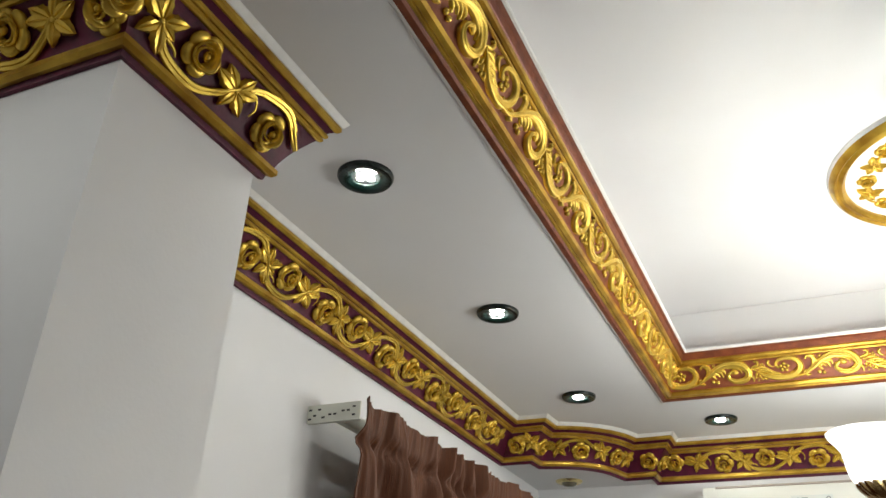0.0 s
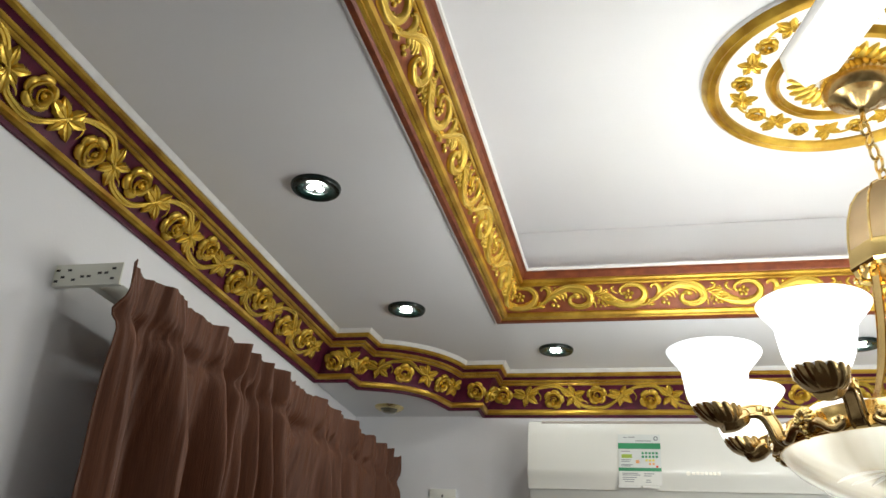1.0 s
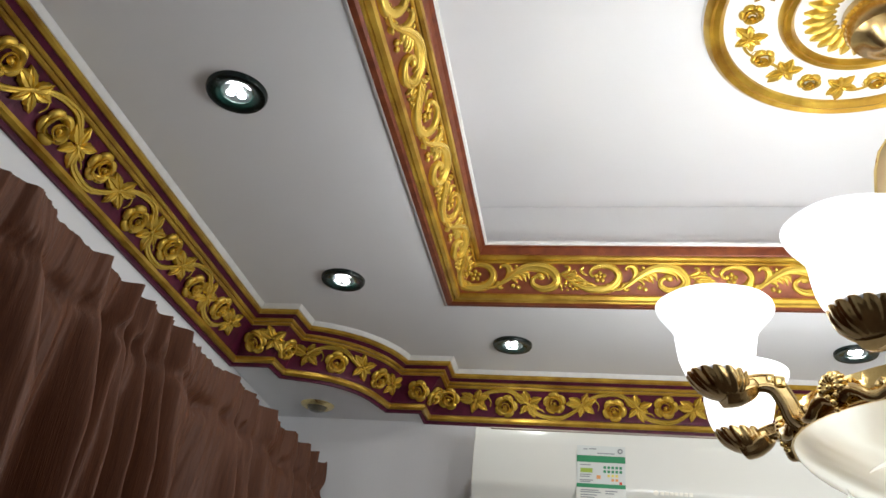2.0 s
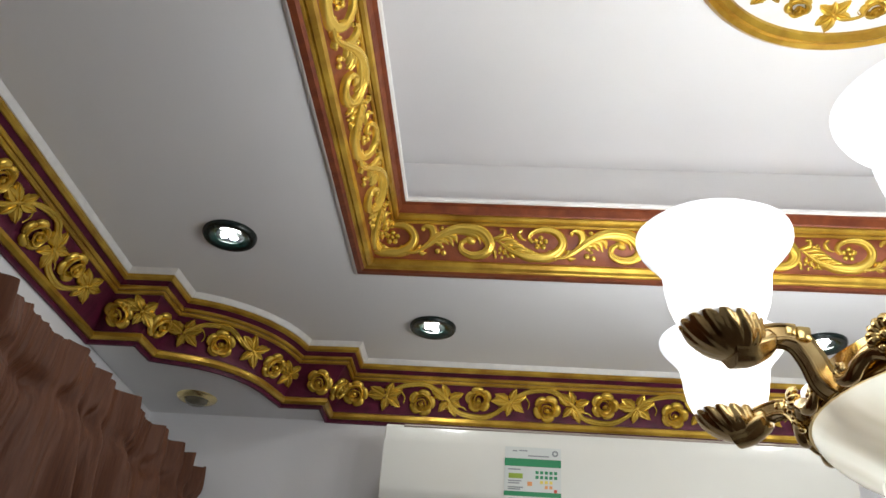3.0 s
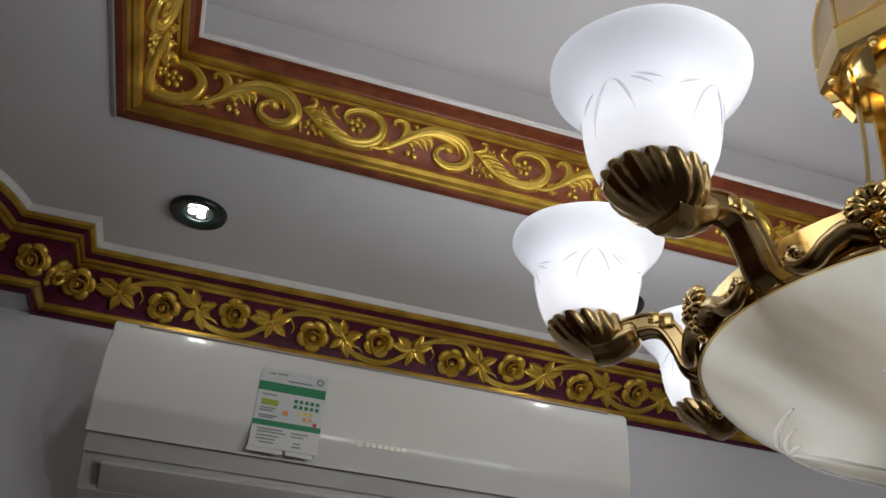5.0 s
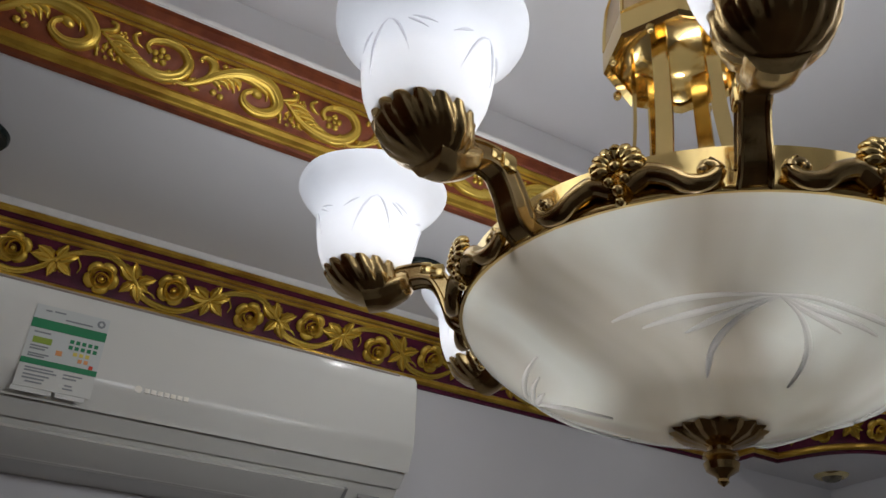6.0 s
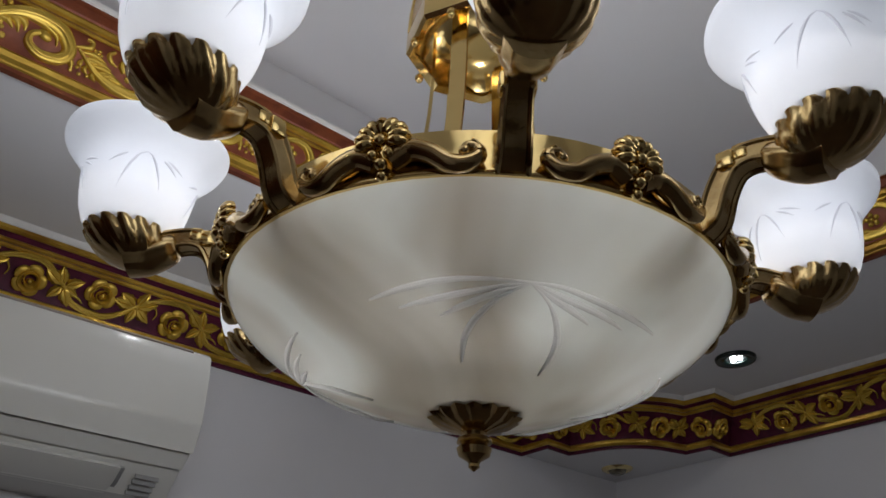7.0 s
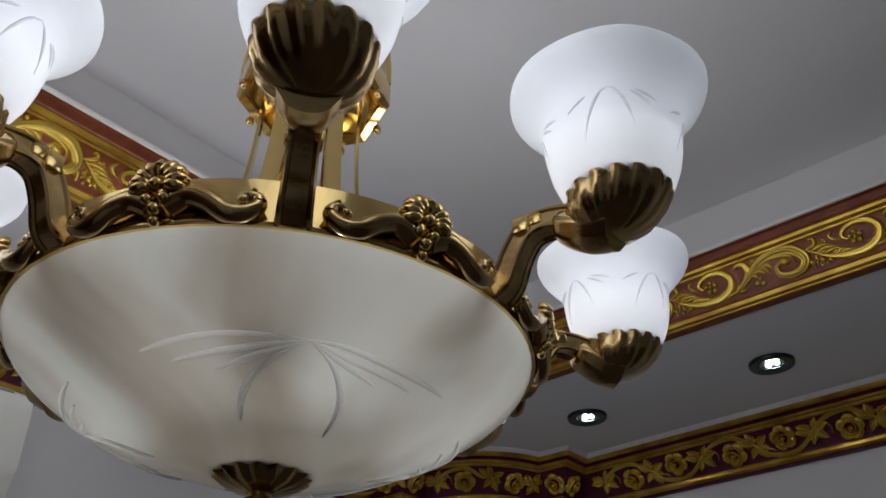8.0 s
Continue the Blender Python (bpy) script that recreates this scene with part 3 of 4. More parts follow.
def scroll_mesh():
    """One length of the acanthus scroll: a stem that rolls up round a flower, then an S-shaped ribbed leaf with a bud, with sprigs and berries."""
    bm = bmesh.new()

    def xy(line):
        return [(u * SCROLL, v * HALF) for u, v in line]

    # the frilled leaf that comes down from the left and rolls round the flower
    strand(bm, xy(ROLL),
           swell(0.0059, 0.0245, 0.0100, 0.42), 0.0125, 2, 0.5)
    for x0, y0, x1, y1 in ((-0.285, 0.14, -0.150, 0.16), (-0.262, -0.06, -0.115, -0.06), (-0.225, -0.28, -0.085, -0.26), (-0.185, -0.46, -0.055, -0.42), (-0.14, -0.60, -0.02, -0.52)):
        xm, ym = (x0 + x1) / 2 - 0.004, (y0 + y1) / 2 + 0.12
        strand(bm, xy(((x0, y0), (xm, ym), (x1, y1))), swell(0.0059, 0.0139, 0.0031, 0.55), 0.0090)
    for x0, y0, x1, y1 in ((-0.265, -0.16, -0.262, -0.55), (-0.235, -0.34, -0.215, -0.74), (-0.19, -0.52, -0.165, -0.88)):
        strand(bm, xy(((x0, y0), (x0 - 0.004, (y0 + y1) / 2), (x1, y1))), swell(0.0059, 0.0114, 0.0031, 0.5), 0.0075)
    # lobes that fold over along the leaves' outer edges, from the root towards the tip
    for line, side, reach in ((ROLL, 1, 0.0150), (BEND, -1, 0.0165), (BEND, 1, 0.0125)):
        pts = smooth_line([(u * SCROLL, v * HALF, 0) for u, v in line], 3)
        for k in range(5):
            i = 4 + 4 * k
            p, d = pts[i], (pts[i + 2] - pts[i - 2]).normalized()
            n = Vector((-d.y, d.x, 0)) * side
            w = reach * (0.75 + 0.25 * math.sin(1.3 * k + 0.5))
            tip = p + d * (0.9 * w) + n * (0.85 * w)
            strand(bm, [(p.x - 0.004 * d.x, p.y - 0.004 * d.y), (p.x + n.x * 0.55 * w + d.x * 0.2 * w, p.y + n.y * 0.55 * w + d.y * 0.2 * w), (tip.x, tip.y)], swell(0.0066, 0.0121, 0.0039, 0.5), 0.0100)
    # the flower inside the roll
    for i in range(5):
        a = 2 * math.pi * i / 5 + 0.3
        blob(bm, (0.0110 * math.cos(a), 0.004 + 0.0105 * math.sin(a), 0.005), 0.0062, 0.9, 10)
    blob(bm, (0, 0.004, 0.009), 0.0046, 0.9, 10)
    blob(bm, (0.062 * SCROLL, -0.42 * HALF, 0.004), 0.0046, 0.9, 8)
    # the ribbed S leaf and its bud
    strand(bm, xy(BEND),
           swell(0.0075, 0.0286, 0.0116, 0.45), 0.0140, 3, 0.5)
    strand(bm, xy(((0.37, 0.42), (0.45, 0.56), (0.52, 0.52), (0.58, 0.28), (0.598, -0.12))), swell(0.0045, 0.0139, 0.0046, 0.5), 0.0110)
    tube(bm, smooth_line([(0.500 * SCROLL, 0.22 * HALF, 0.004), (0.530 * SCROLL, 0.10 * HALF, 0.007), (0.560 * SCROLL, -0.02 * HALF, 0.004)], 5), lambda t: 0.0024 + 0.0062 * math.sin(math.pi * (0.15 + 0.7 * t)), 10, squash=0.9)
    # the hook over the stem and the sprigs under the leaf
    strand(bm, xy(((0.215, -0.42), (0.262, 0.02), (0.280, 0.45), (0.262, 0.80), (0.222, 0.88), (0.196, 0.72))), swell(0.0089, 0.0204, 0.0077, 0.45), 0.0105, 2, 0.4)
    for line in (((0.29, 0.10), (0.345, 0.08), (0.385, -0.22)), ((0.31, 0.26), (0.385, 0.20), (0.415, -0.30)), ((0.34, 0.40), (0.42, 0.30), (0.440, -0.10)), ((0.27, -0.06), (0.315, -0.12), (0.335, -0.34))):
        strand(bm, xy(line), swell(0.0059, 0.0147, 0.0046, 0.5), 0.0085)
    strand(bm, xy(((0.665, 0.20), (0.705, 0.34), (0.750, 0.52), (0.752, 0.80), (0.722, 0.86))), swell(0.0059, 0.0122, 0.0077, 0.5), 0.0095, 1, 0.5)
    strand(bm, xy(((0.905, 0.22), (0.870, 0.34), (0.850, 0.62), (0.872, 0.86))), swell(0.0045, 0.0114, 0.0077, 0.5), 0.0085, 1, 0.5)
    strand(bm, xy(((0.655, -0.30), (0.690, -0.50), (0.700, -0.82))), swell(0.0059, 0.0114, 0.0046, 0.5), 0.0085)
    for i in range(5):
        a = 2 * math.pi * i / 5
        blob(bm, (0.795 * SCROLL + 0.0060 * math.cos(a), 0.40 * HALF + 0.0060 * math.sin(a), 0.003), 0.0036, 0.9, 8)
    blob(bm, (0.795 * SCROLL, 0.40 * HALF, 0.006), 0.0028, 0.9, 8)
    for u, v, r in ((0.332, 0.80, 0.0056), (0.310, -0.62, 0.0068), (0.352, -0.72, 0.0066), (0.338, -0.36, 0.0045), (0.700, -0.84, 0.0040), (0.745, -0.86, 0.0040), (0.785, -0.80, 0.0036),
                    (0.725, -0.60, 0.0034), (0.205, 0.70, 0.0048), (0.105, -0.86, 0.0036)):
        blob(bm, (u * SCROLL, v * HALF, 0.003), r, 0.95, 8)
    return mesh_of(bm, "scroll", GOLD, 180)


SCROLL_MESH = scroll_mesh()
for side, a, d, first, lo, hi in (("west", (TX0, TY1), (0, 1, 0), -0.075, -2.6, -0.06), ("north", (TX0, TY1), (1, 0, 0), 0.072, 0.05, 2.20), ("east", (TX1, TY1), (0, -1, 0), 0.075, 0.05, 2.4)):
    a, d = Vector((*a, 0)), Vector(d)
    inward = Vector((d.y, -d.x, 0))
    for k in range(-8, 8):
        s = first + k * SCROLL
        if lo <= s <= hi:
            part("acanthus_scroll", SCROLL_MESH, GOLD, TRAY[side], m=on_face(a, d, inward, TFACE, s, 0.0, 0, 1.0) @ Matrix.Translation((0, 0, 0.002)))


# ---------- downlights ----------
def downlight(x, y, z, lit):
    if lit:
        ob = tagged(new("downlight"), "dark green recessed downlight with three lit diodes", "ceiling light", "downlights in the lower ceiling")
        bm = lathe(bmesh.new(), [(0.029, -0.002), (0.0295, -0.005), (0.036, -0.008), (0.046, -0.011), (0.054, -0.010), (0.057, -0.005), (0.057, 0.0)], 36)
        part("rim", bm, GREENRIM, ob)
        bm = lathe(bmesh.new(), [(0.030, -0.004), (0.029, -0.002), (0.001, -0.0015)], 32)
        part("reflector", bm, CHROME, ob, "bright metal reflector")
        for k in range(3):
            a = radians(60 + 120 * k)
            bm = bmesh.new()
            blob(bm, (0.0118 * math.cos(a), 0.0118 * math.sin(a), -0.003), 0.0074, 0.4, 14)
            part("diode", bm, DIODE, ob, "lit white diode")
    else:
        ob = tagged(new("downlight"), "polished brass downlight, unlit, in the corner panel", "ceiling light", "brass downlights in the corner panels")
        part("rim", lathe(bmesh.new(), [(0.030, 0.004), (0.030, -0.005), (0.036, -0.010), (0.046, -0.008), (0.052, -0.003), (0.053, 0.0), (0.048, 0.002)], 36), SATIN, ob)
        part("lens", lathe(bmesh.new(), [(0.031, -0.002), (0.029, -0.012), (0.022, -0.019), (0.010, -0.022), (0.0005, -0.022)], 28), DARKLENS, ob, "dark round lens")
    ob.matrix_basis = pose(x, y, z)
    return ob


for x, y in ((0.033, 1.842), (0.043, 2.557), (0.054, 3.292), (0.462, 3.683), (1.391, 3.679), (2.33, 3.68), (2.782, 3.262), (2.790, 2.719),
             # unseen lamps carrying the rows on, added to light the pillar and back
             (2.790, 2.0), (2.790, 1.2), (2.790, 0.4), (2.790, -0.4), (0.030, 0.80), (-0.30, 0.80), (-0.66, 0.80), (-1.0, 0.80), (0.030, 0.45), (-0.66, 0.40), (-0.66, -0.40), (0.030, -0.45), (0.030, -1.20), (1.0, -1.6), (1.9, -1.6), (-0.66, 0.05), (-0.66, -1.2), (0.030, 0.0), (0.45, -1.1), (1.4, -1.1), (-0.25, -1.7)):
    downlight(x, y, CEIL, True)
downlight(-0.159, 3.872, CEIL - 0.143, False)
downlight(3.026, 3.886, CEIL - 0.143, False)

# ---------- ceiling rosette ----------
rosette = tagged(new("ceiling_rosette"), "round white plaster ceiling rose with gold rings and garland", "ceiling rose")
rosette.matrix_basis = pose(1.212, 2.709, TRAY_Z) @ Matrix.Scale(0.955, 4)
part("disc", lathe(bmesh.new(), [(0.325, 0.0), (0.322, -0.010), (0.30, -0.012), (0.29, -0.008), (0.17, -0.008), (0.13, -0.012), (0.0005, -0.012)], 72), FILLER, rosette, "white painted disc")


def ring(name, r, z, w, h):
    bm = lathe(bmesh.new(), [(r - w, z), (r - w, z - h * 0.5), (r - w * 0.55, z - h), (r, z - h * 0.65), (r + w * 0.35, z - h), (r + w * 0.8, z - h * 0.6), (r + w, z)], 72)
    return part(name, bm, RAILGOLD, rosette, "gold painted ring")


ring("outer_ring", 0.302, -0.006, 0.021, 0.020)
ring("inner_ring", 0.158, -0.006, 0.016, 0.018)
for i in range(28):
    a = 2 * math.pi * i / 28
    bm = bmesh.new() if i == 0 else None
    if bm:
        petal(bm, (0.060, 0, 0), 0, 0.066, 0.026, 0.013, 0.0, nl=6)
        PETAL = mesh_of(bm, "petal", GOLD, 60)
    part("petal", PETAL, GOLD, rosette, m=Matrix.Rotation(a, 4, "Z") @ pose(0, 0, -0.011, 180, 0, 0))
for i in range(10):
    a = 2 * math.pi * i / 10
    base = Matrix.Rotation(a, 4, "Z")
    part("rose", ROSE, GOLD, rosette, m=base @ pose(0.226, 0, -0.007, 180, 0, 40 * i) @ Matrix.Scale(0.95, 4))
    part("leaves", LEAVES[i % 2], GOLD, rosette, m=base @ Matrix.Rotation(radians(18), 4, "Z") @ pose(0.232 - 0.012 * (i % 2), 0, -0.007, 180, 0, 90 + 30 * i))
    part("vine", VINES[i % 2], GOLD, rosette, m=base @ Matrix.Rotation(radians(12), 4, "Z") @ pose(0.230, 0, -0.007, 180, 0, 90) @ Matrix.Scale(0.42, 4))

# ---------- chandelier ----------
chandelier = tagged(new("chandelier"), "brass chandelier with eight lit glass shades round a clouded bowl", "chandelier")
lean_to = Vector((math.cos(radians(312)), math.sin(radians(312)), 0))
PIVOT = Vector((*AXIS, 2.15))
HUNG = Matrix.Translation(PIVOT) @ Matrix.Rotation(radians(1.5), 4, Vector((0, 0, 1)).cross(lean_to)) @ Matrix.Translation(-PIVOT)
chandelier.matrix_basis = HUNG @ pose(*AXIS, TRAY_Z + 0.008) @ Matrix.Diagonal((1.03, 1.03, 0.990, 1))


def at(z):
    return z - 3.005


def low(profile):
    return [(r, at(z)) for r, z in profile]


TOP = (-0.030, -0.010)     # the hook sits a little off the body's axis
part("canopy", lathe(bmesh.new(), low([(0.001, 2.900), (0.014, 2.901), (0.018, 2.908), (0.030, 2.914), (0.040, 2.926), (0.064, 2.936), (0.074, 2.956), (0.076, 2.985), (0.072, 2.999)]), 40), BRONZE, chandelier, "ribbed brass ceiling cup", m=pose(*TOP, -0.007))
bm = bmesh.new()
tube(bm, [(0, 0, at(2.865)), (0, 0, at(2.902))], 0.006, 10)
part("hook", bm, BRASS, chandelier, m=pose(*TOP, 0))
for k in range(5):
    bm = bmesh.new()
    zc = at(2.850 - 0.030 * k)
    pts = [(0.010 * math.cos(a), 0, zc + 0.020 * math.sin(a)) for a in (2 * math.pi * i / 16 for i in range(17))]
    tube(bm, pts, 0.0032, 7, up=(0, 1, 0), caps=False)
    part("chain_link", bm, BRASS, chandelier, m=pose(TOP[0] * (1 - k / 5), TOP[1] * (1 - k / 5), 0) @ Matrix.Rotation(radians(25 + 90 * k), 4, "Z"))
# the crown: an amber glass dome in eight panels between brass ribs
dome = low([(0.012, 2.716), (0.036, 2.709), (0.060, 2.692), (0.076, 2.664), (0.086, 2.625), (0.090, 2.585), (0.091, 2.552)])
part("crown_dome", lathe(bmesh.new(), dome, 8, flute=None), AMBER, chandelier, "amber glass crown", smooth=25)
bm = lathe(bmesh.new(), low([(0.092, 2.556), (0.094, 2.546), (0.094, 2.514), (0.090, 2.508), (0.082, 2.514), (0.082, 2.530), (0.088, 2.552)]), 8)
part("crown_band", bm, BRASS, chandelier, "faceted brass band", smooth=20)
part("crown_cap", lathe(bmesh.new(), low([(0.003, 2.734), (0.012, 2.728), (0.014, 2.718), (0.024, 2.713), (0.026, 2.708)]), 20), BRASS, chandelier)
part("crown_bottom", lathe(bmesh.new(), low([(0.080, 2.520), (0.068, 2.540), (0.040, 2.552), (0.001, 2.556)]), 24), BRASS, chandelier)
for k in range(8):
    rib = bmesh.new()
    tube(rib, [(r * 1.006, 0, z) for r, z in dome], 0.0028, 6, up=(0, 1, 0))
    part("crown_rib", rib, BRASS, chandelier, m=Matrix.Rotation(2 * math.pi * k / 8, 4, "Z"))
    bd = bmesh.new()
    blob(bd, (0.086, 0, at(2.503)), 0.0058, 1.3, 8)
    part("crown_bead", bd, BRASS, chandelier, m=Matrix.Rotation(2 * math.pi * (k + 0.5) / 8, 4, "Z"))
# straps down to the bowl's ring
line = smooth_line([(0.058, 0, at(2.535)), (0.058, 0, at(2.46)), (0.062, 0, at(2.38)), (0.074, 0, at(2.30)), (0.096, 0, at(2.235)), (0.132, 0, at(2.185)), (0.170, 0, at(2.160)), (0.225, 0, at(2.150))], 4)
bm = bmesh.new()
strap(bm, line, 0.020, 0.004, (0, 1, 0))
STRAP = mesh_of(bm, "strap", BRASS, 40)
for k in range(6):
    part("strap", STRAP, BRASS, chandelier, "flat brass strap", m=Matrix.Rotation(radians(21 + 60 * k), 4, "Z"))
# ring and bowl
WIDE = Matrix.Diagonal((1.042, 1.042, 1, 1))
part("ring", lathe(bmesh.new(), low([(0.236, 2.186), (0.241, 2.183), (0.2425, 2.165), (0.2435, 2.148), (0.2455, 2.142), (0.2465, 2.138), (0.2455, 2.1345), (0.240, 2.135), (0.236, 2.15), (0.234, 2.182), (0.236, 2.186)]), 72), BRASS, chandelier, "broad polished brass ring", m=WIDE)
BOWL_LINE = [(0.2425, 2.1360), (0.2405, 2.1278), (0.235, 2.1184), (0.225, 2.1066), (0.211, 2.0943), (0.186, 2.0773), (0.155, 2.0608), (0.118, 2.0449), (0.08, 2.0320), (0.044, 2.0232), (0.012, 2.0185)]
bowl = part("bowl", lathe(bmesh.new(), low(BOWL_LINE), 72), BOWL, chandelier, "frosted glass bowl, marbled, with soft shadows put into its colour", m=WIDE)
bowl.visible_shadow = False


def on_bowl(r):
    for (r0, z0), (r1, z1) in zip(BOWL_LINE, BOWL_LINE[1:]):
        if r1 <= r <= r0:
            return z1 + (z0 - z1) * (r - r1) / (r0 - r1)
    return BOWL_LINE[-1][1]


# unseen dish, added to stop the bulbs' light from reaching the bowl
part("light_shield", lathe(bmesh.new(), low([(0.240, 2.170), (0.236, 2.176), (0.10, 2.180), (0.012, 2.181), (0.012, 2.178), (0.10, 2.177), (0.234, 2.172)]), 48), PLASTIC_DARK, chandelier, "unseen grey dish added to keep bulb light out of the bowl")
# the bowl's carrier: a hub with four flat bars out to the ring, which throw soft shadows on the glass
part("bowl_hub", lathe(bmesh.new(), low([(0.001, 2.1375), (0.0180, 2.1370), (0.0188, 2.1345), (0.005, 2.131), (0.004, 2.030), (0.001, 2.029)]), 24), BRASS, chandelier, "brass hub and plate inside the bowl")
# unseen ball on a stem, added to cast a round shadow on the glass
bm = bmesh.new()
blob(bm, (0.030 * math.cos(radians(230)), 0.030 * math.sin(radians(230)), at(2.1368)), 0.0044, 1.0, 12)
tube(bm, [(0.012 * math.cos(radians(230)), 0.012 * math.sin(radians(230)), at(2.1355)), (0.030 * math.cos(radians(230)), 0.030 * math.sin(radians(230)), at(2.1365))], 0.0012, 6)
part("shadow_knob", bm, BRASS, chandelier)
for k in range(4):
    bm = bmesh.new()
    box(bm, 0.010, 0.240, -0.0024, 0.0024, at(2.1385), at(2.1425), 0.001)
    part("bowl_bar", bm, BRASS, chandelier, m=Matrix.Rotation(radians(183 + 90 * k), 4, "Z"))


# fans of cut strokes: from a star near the ring, bending down and out
STROKES = [((0.184, -17.6), (0.1805, -30), (0.175, -42.6)), ((0.172, -16.5), (0.163, -35.4)), ((0.169, -10.8), (0.152, -24)), ((0.159, -10.7), (0.1315, -17), (0.101, -20)),
           ((0.184, 8), (0.1804, 18.4), (0.178, 31), (0.1775, 44.5)), ((0.175, 11), (0.1665, 33)), ((0.172, 8.4), (0.1596, 21.3)), ((0.166, 7.6), (0.1425, 14.3), (0.1227, 18), (0.095, 21))]
for q in range(3):
    az0 = 239.7 + 120 * q
    for stroke in STROKES:
        pts = []
        for rr, da in [(p.x, p.y) for p in smooth_line([(0.184, 0, 0), *[(r, d, 0) for r, d in stroke]], 6)]:
            aa = radians(az0 + da)
            pts.append((rr * math.cos(aa), rr * math.sin(aa), at(on_bowl(rr)) - 0.0008))
        bm = bmesh.new()
        tube(bm, pts, lambda t: 0.0008 + 0.0023 * math.sin(math.pi * min(1, 0.06 + 0.9 * t ** 1.4)), 8, squash=1.0)
        part("cut_stroke", bm, CUT, bowl, "bright cut groove").visible_shadow = False
# finial
fl = lambda a, k: 1 + 0.06 * math.cos(16 * a)
part("finial_cup", lathe(bmesh.new(), low([(0.043, 2.035), (0.046, 2.029), (0.043, 2.022), (0.033, 2.014), (0.018, 2.009), (0.012, 2.007)]), 64, flute=fl), BRONZE, chandelier, "fluted antique brass cup")
part("finial", lathe(bmesh.new(), low([(0.012, 2.009), (0.010, 2.004), (0.016, 2.001), (0.017, 1.997), (0.012, 1.995), (0.017, 1.991), (0.015, 1.984), (0.007, 1.979), (0.005, 1.976), (0.0055, 1.973), (0.001, 1.969)]), 24), BRONZE, chandelier)

# one arm, along +x
R_CUP = 0.371
bm = bmesh.new()
# a square channel with a bead along each edge
ARM_SECTION = [(-0.0135, -0.008), (-0.0138, -0.0108), (-0.0118, -0.0125), (-0.0096, -0.0112), (-0.0085, -0.0090), (0.0085, -0.0090), (0.0096, -0.0112), (0.0118, -0.0125), (0.0138, -0.0108), (0.0135, -0.008), (0.0112, -0.006),
               (0.0112, 0.006), (0.0135, 0.0078), (0.0132, 0.0105), (0.0110, 0.0118), (-0.0110, 0.0118), (-0.0132, 0.0105), (-0.0135, 0.0078), (-0.0112, 0.006), (-0.0112, -0.006)]
arm_line = smooth_line([(0.250, 0, at(2.146)), (0.262, 0, at(2.154)), (0.272, 0, at(2.178)), (0.285, 0, at(2.198)), (0.302, 0, at(2.204)), (0.322, 0, at(2.200)), (0.340, 0, at(2.192))], 8)
nl = len(arm_line) - 1
rings = []
for i, p in enumerate(arm_line):
    d = (arm_line[min(i + 1, nl)] - arm_line[max(i - 1, 0)]).normalized()
    top = d.cross(Vector((0, 1, 0)))
    k = 1.06 - 0.16 * math.sin(math.pi * i / nl)
    rings.append([p + Vector((0, k * y, 0)) + top * (k * h) for y, h in ARM_SECTION])
grid_faces(bm, rings, caps=True)
ARM = mesh_of(bm, "arm", BRONZE, 30)
bm = bmesh.new()
box(bm, 0.276, 0.292, -0.0150, 0.0150, at(2.194), at(2.212), 0.003)
box(bm, 0.290, 0.304, -0.0120, 0.0120, at(2.200), at(2.216), 0.003)
CLIP = mesh_of(bm, "arm_clip", BRASS, 40)
scallop = lambda a, k: 1 + (0.105 * abs(math.cos(7.5 * (a + 0.55 * k))) ** 0.8 - 0.055) * min(1, 0.35 + k)
bm = lathe(bmesh.new(), low([(0.003, 2.1700), (0.010, 2.1703), (0.019, 2.1725), (0.028, 2.1770), (0.0355, 2.184), (0.0405, 2.194), (0.0425, 2.205), (0.0428, 2.2085), (0.0410, 2.2105), (0.0380, 2.207), (0.034, 2.200)]), 132, at=(R_CUP, 0, 0), flute=scallop)
for v in bm.verts:
    v.co.x -= 0.36 * max(0.0, at(2.205) - v.co.z)
CUP = mesh_of(bm, "cup", BRONZE, 50)
# the pointed leaf in which the cup runs out over the arm
bm = bmesh.new()
tail = smooth_line([(R_CUP - 0.006, 0, at(2.1755)), (R_CUP - 0.026, 0, at(2.1790)), (R_CUP - 0.044, 0, at(2.1885)), (R_CUP - 0.056, 0, at(2.1965))], 5)
rings = []
for i, p in enumerate(tail):
    t = i / (len(tail) - 1)
    r = 0.0215 * (1 - t) ** 0.6 + 0.0128 * t
    rings.append([p + Vector((0.25 * r * math.sin(a), r * math.cos(a) * (1 + 0.06 * math.cos(6 * a)), 0.80 * r * math.sin(a))) for a in (2 * math.pi * k / 36 for k in range(36))])
grid_faces(bm, rings, caps=True)
TAIL = mesh_of(bm, "cup_tail", BRONZE, 50)
wave = lambda a, k: 1 + 0.012 * k * math.cos(6 * a)
bm = lathe(bmesh.new(), low([(0.030, 2.194), (0.041, 2.204), (0.049, 2.218), (0.0545, 2.234), (0.0575, 2.250), (0.0590, 2.264), (0.0600, 2.275), (0.0632, 2.286), (0.0700, 2.297), (0.0785, 2.308), (0.0850, 2.317), (0.0882, 2.324), (0.0884, 2.3275),
                                 (0.0868, 2.329), (0.0835, 2.3255), (0.0755, 2.311), (0.0665, 2.299), (0.0600, 2.288), (0.0570, 2.276), (0.0555, 2.258)]), 48, at=(R_CUP, 0, 0), flute=wave)
for v in bm.verts:
    v.co.z = min(v.co.z, at(2.21)) + 0.95 * max(0.0, v.co.z - at(2.21))
SHADE_MESH = mesh_of(bm, "shade", SHADE, 60)
bm = bmesh.new()
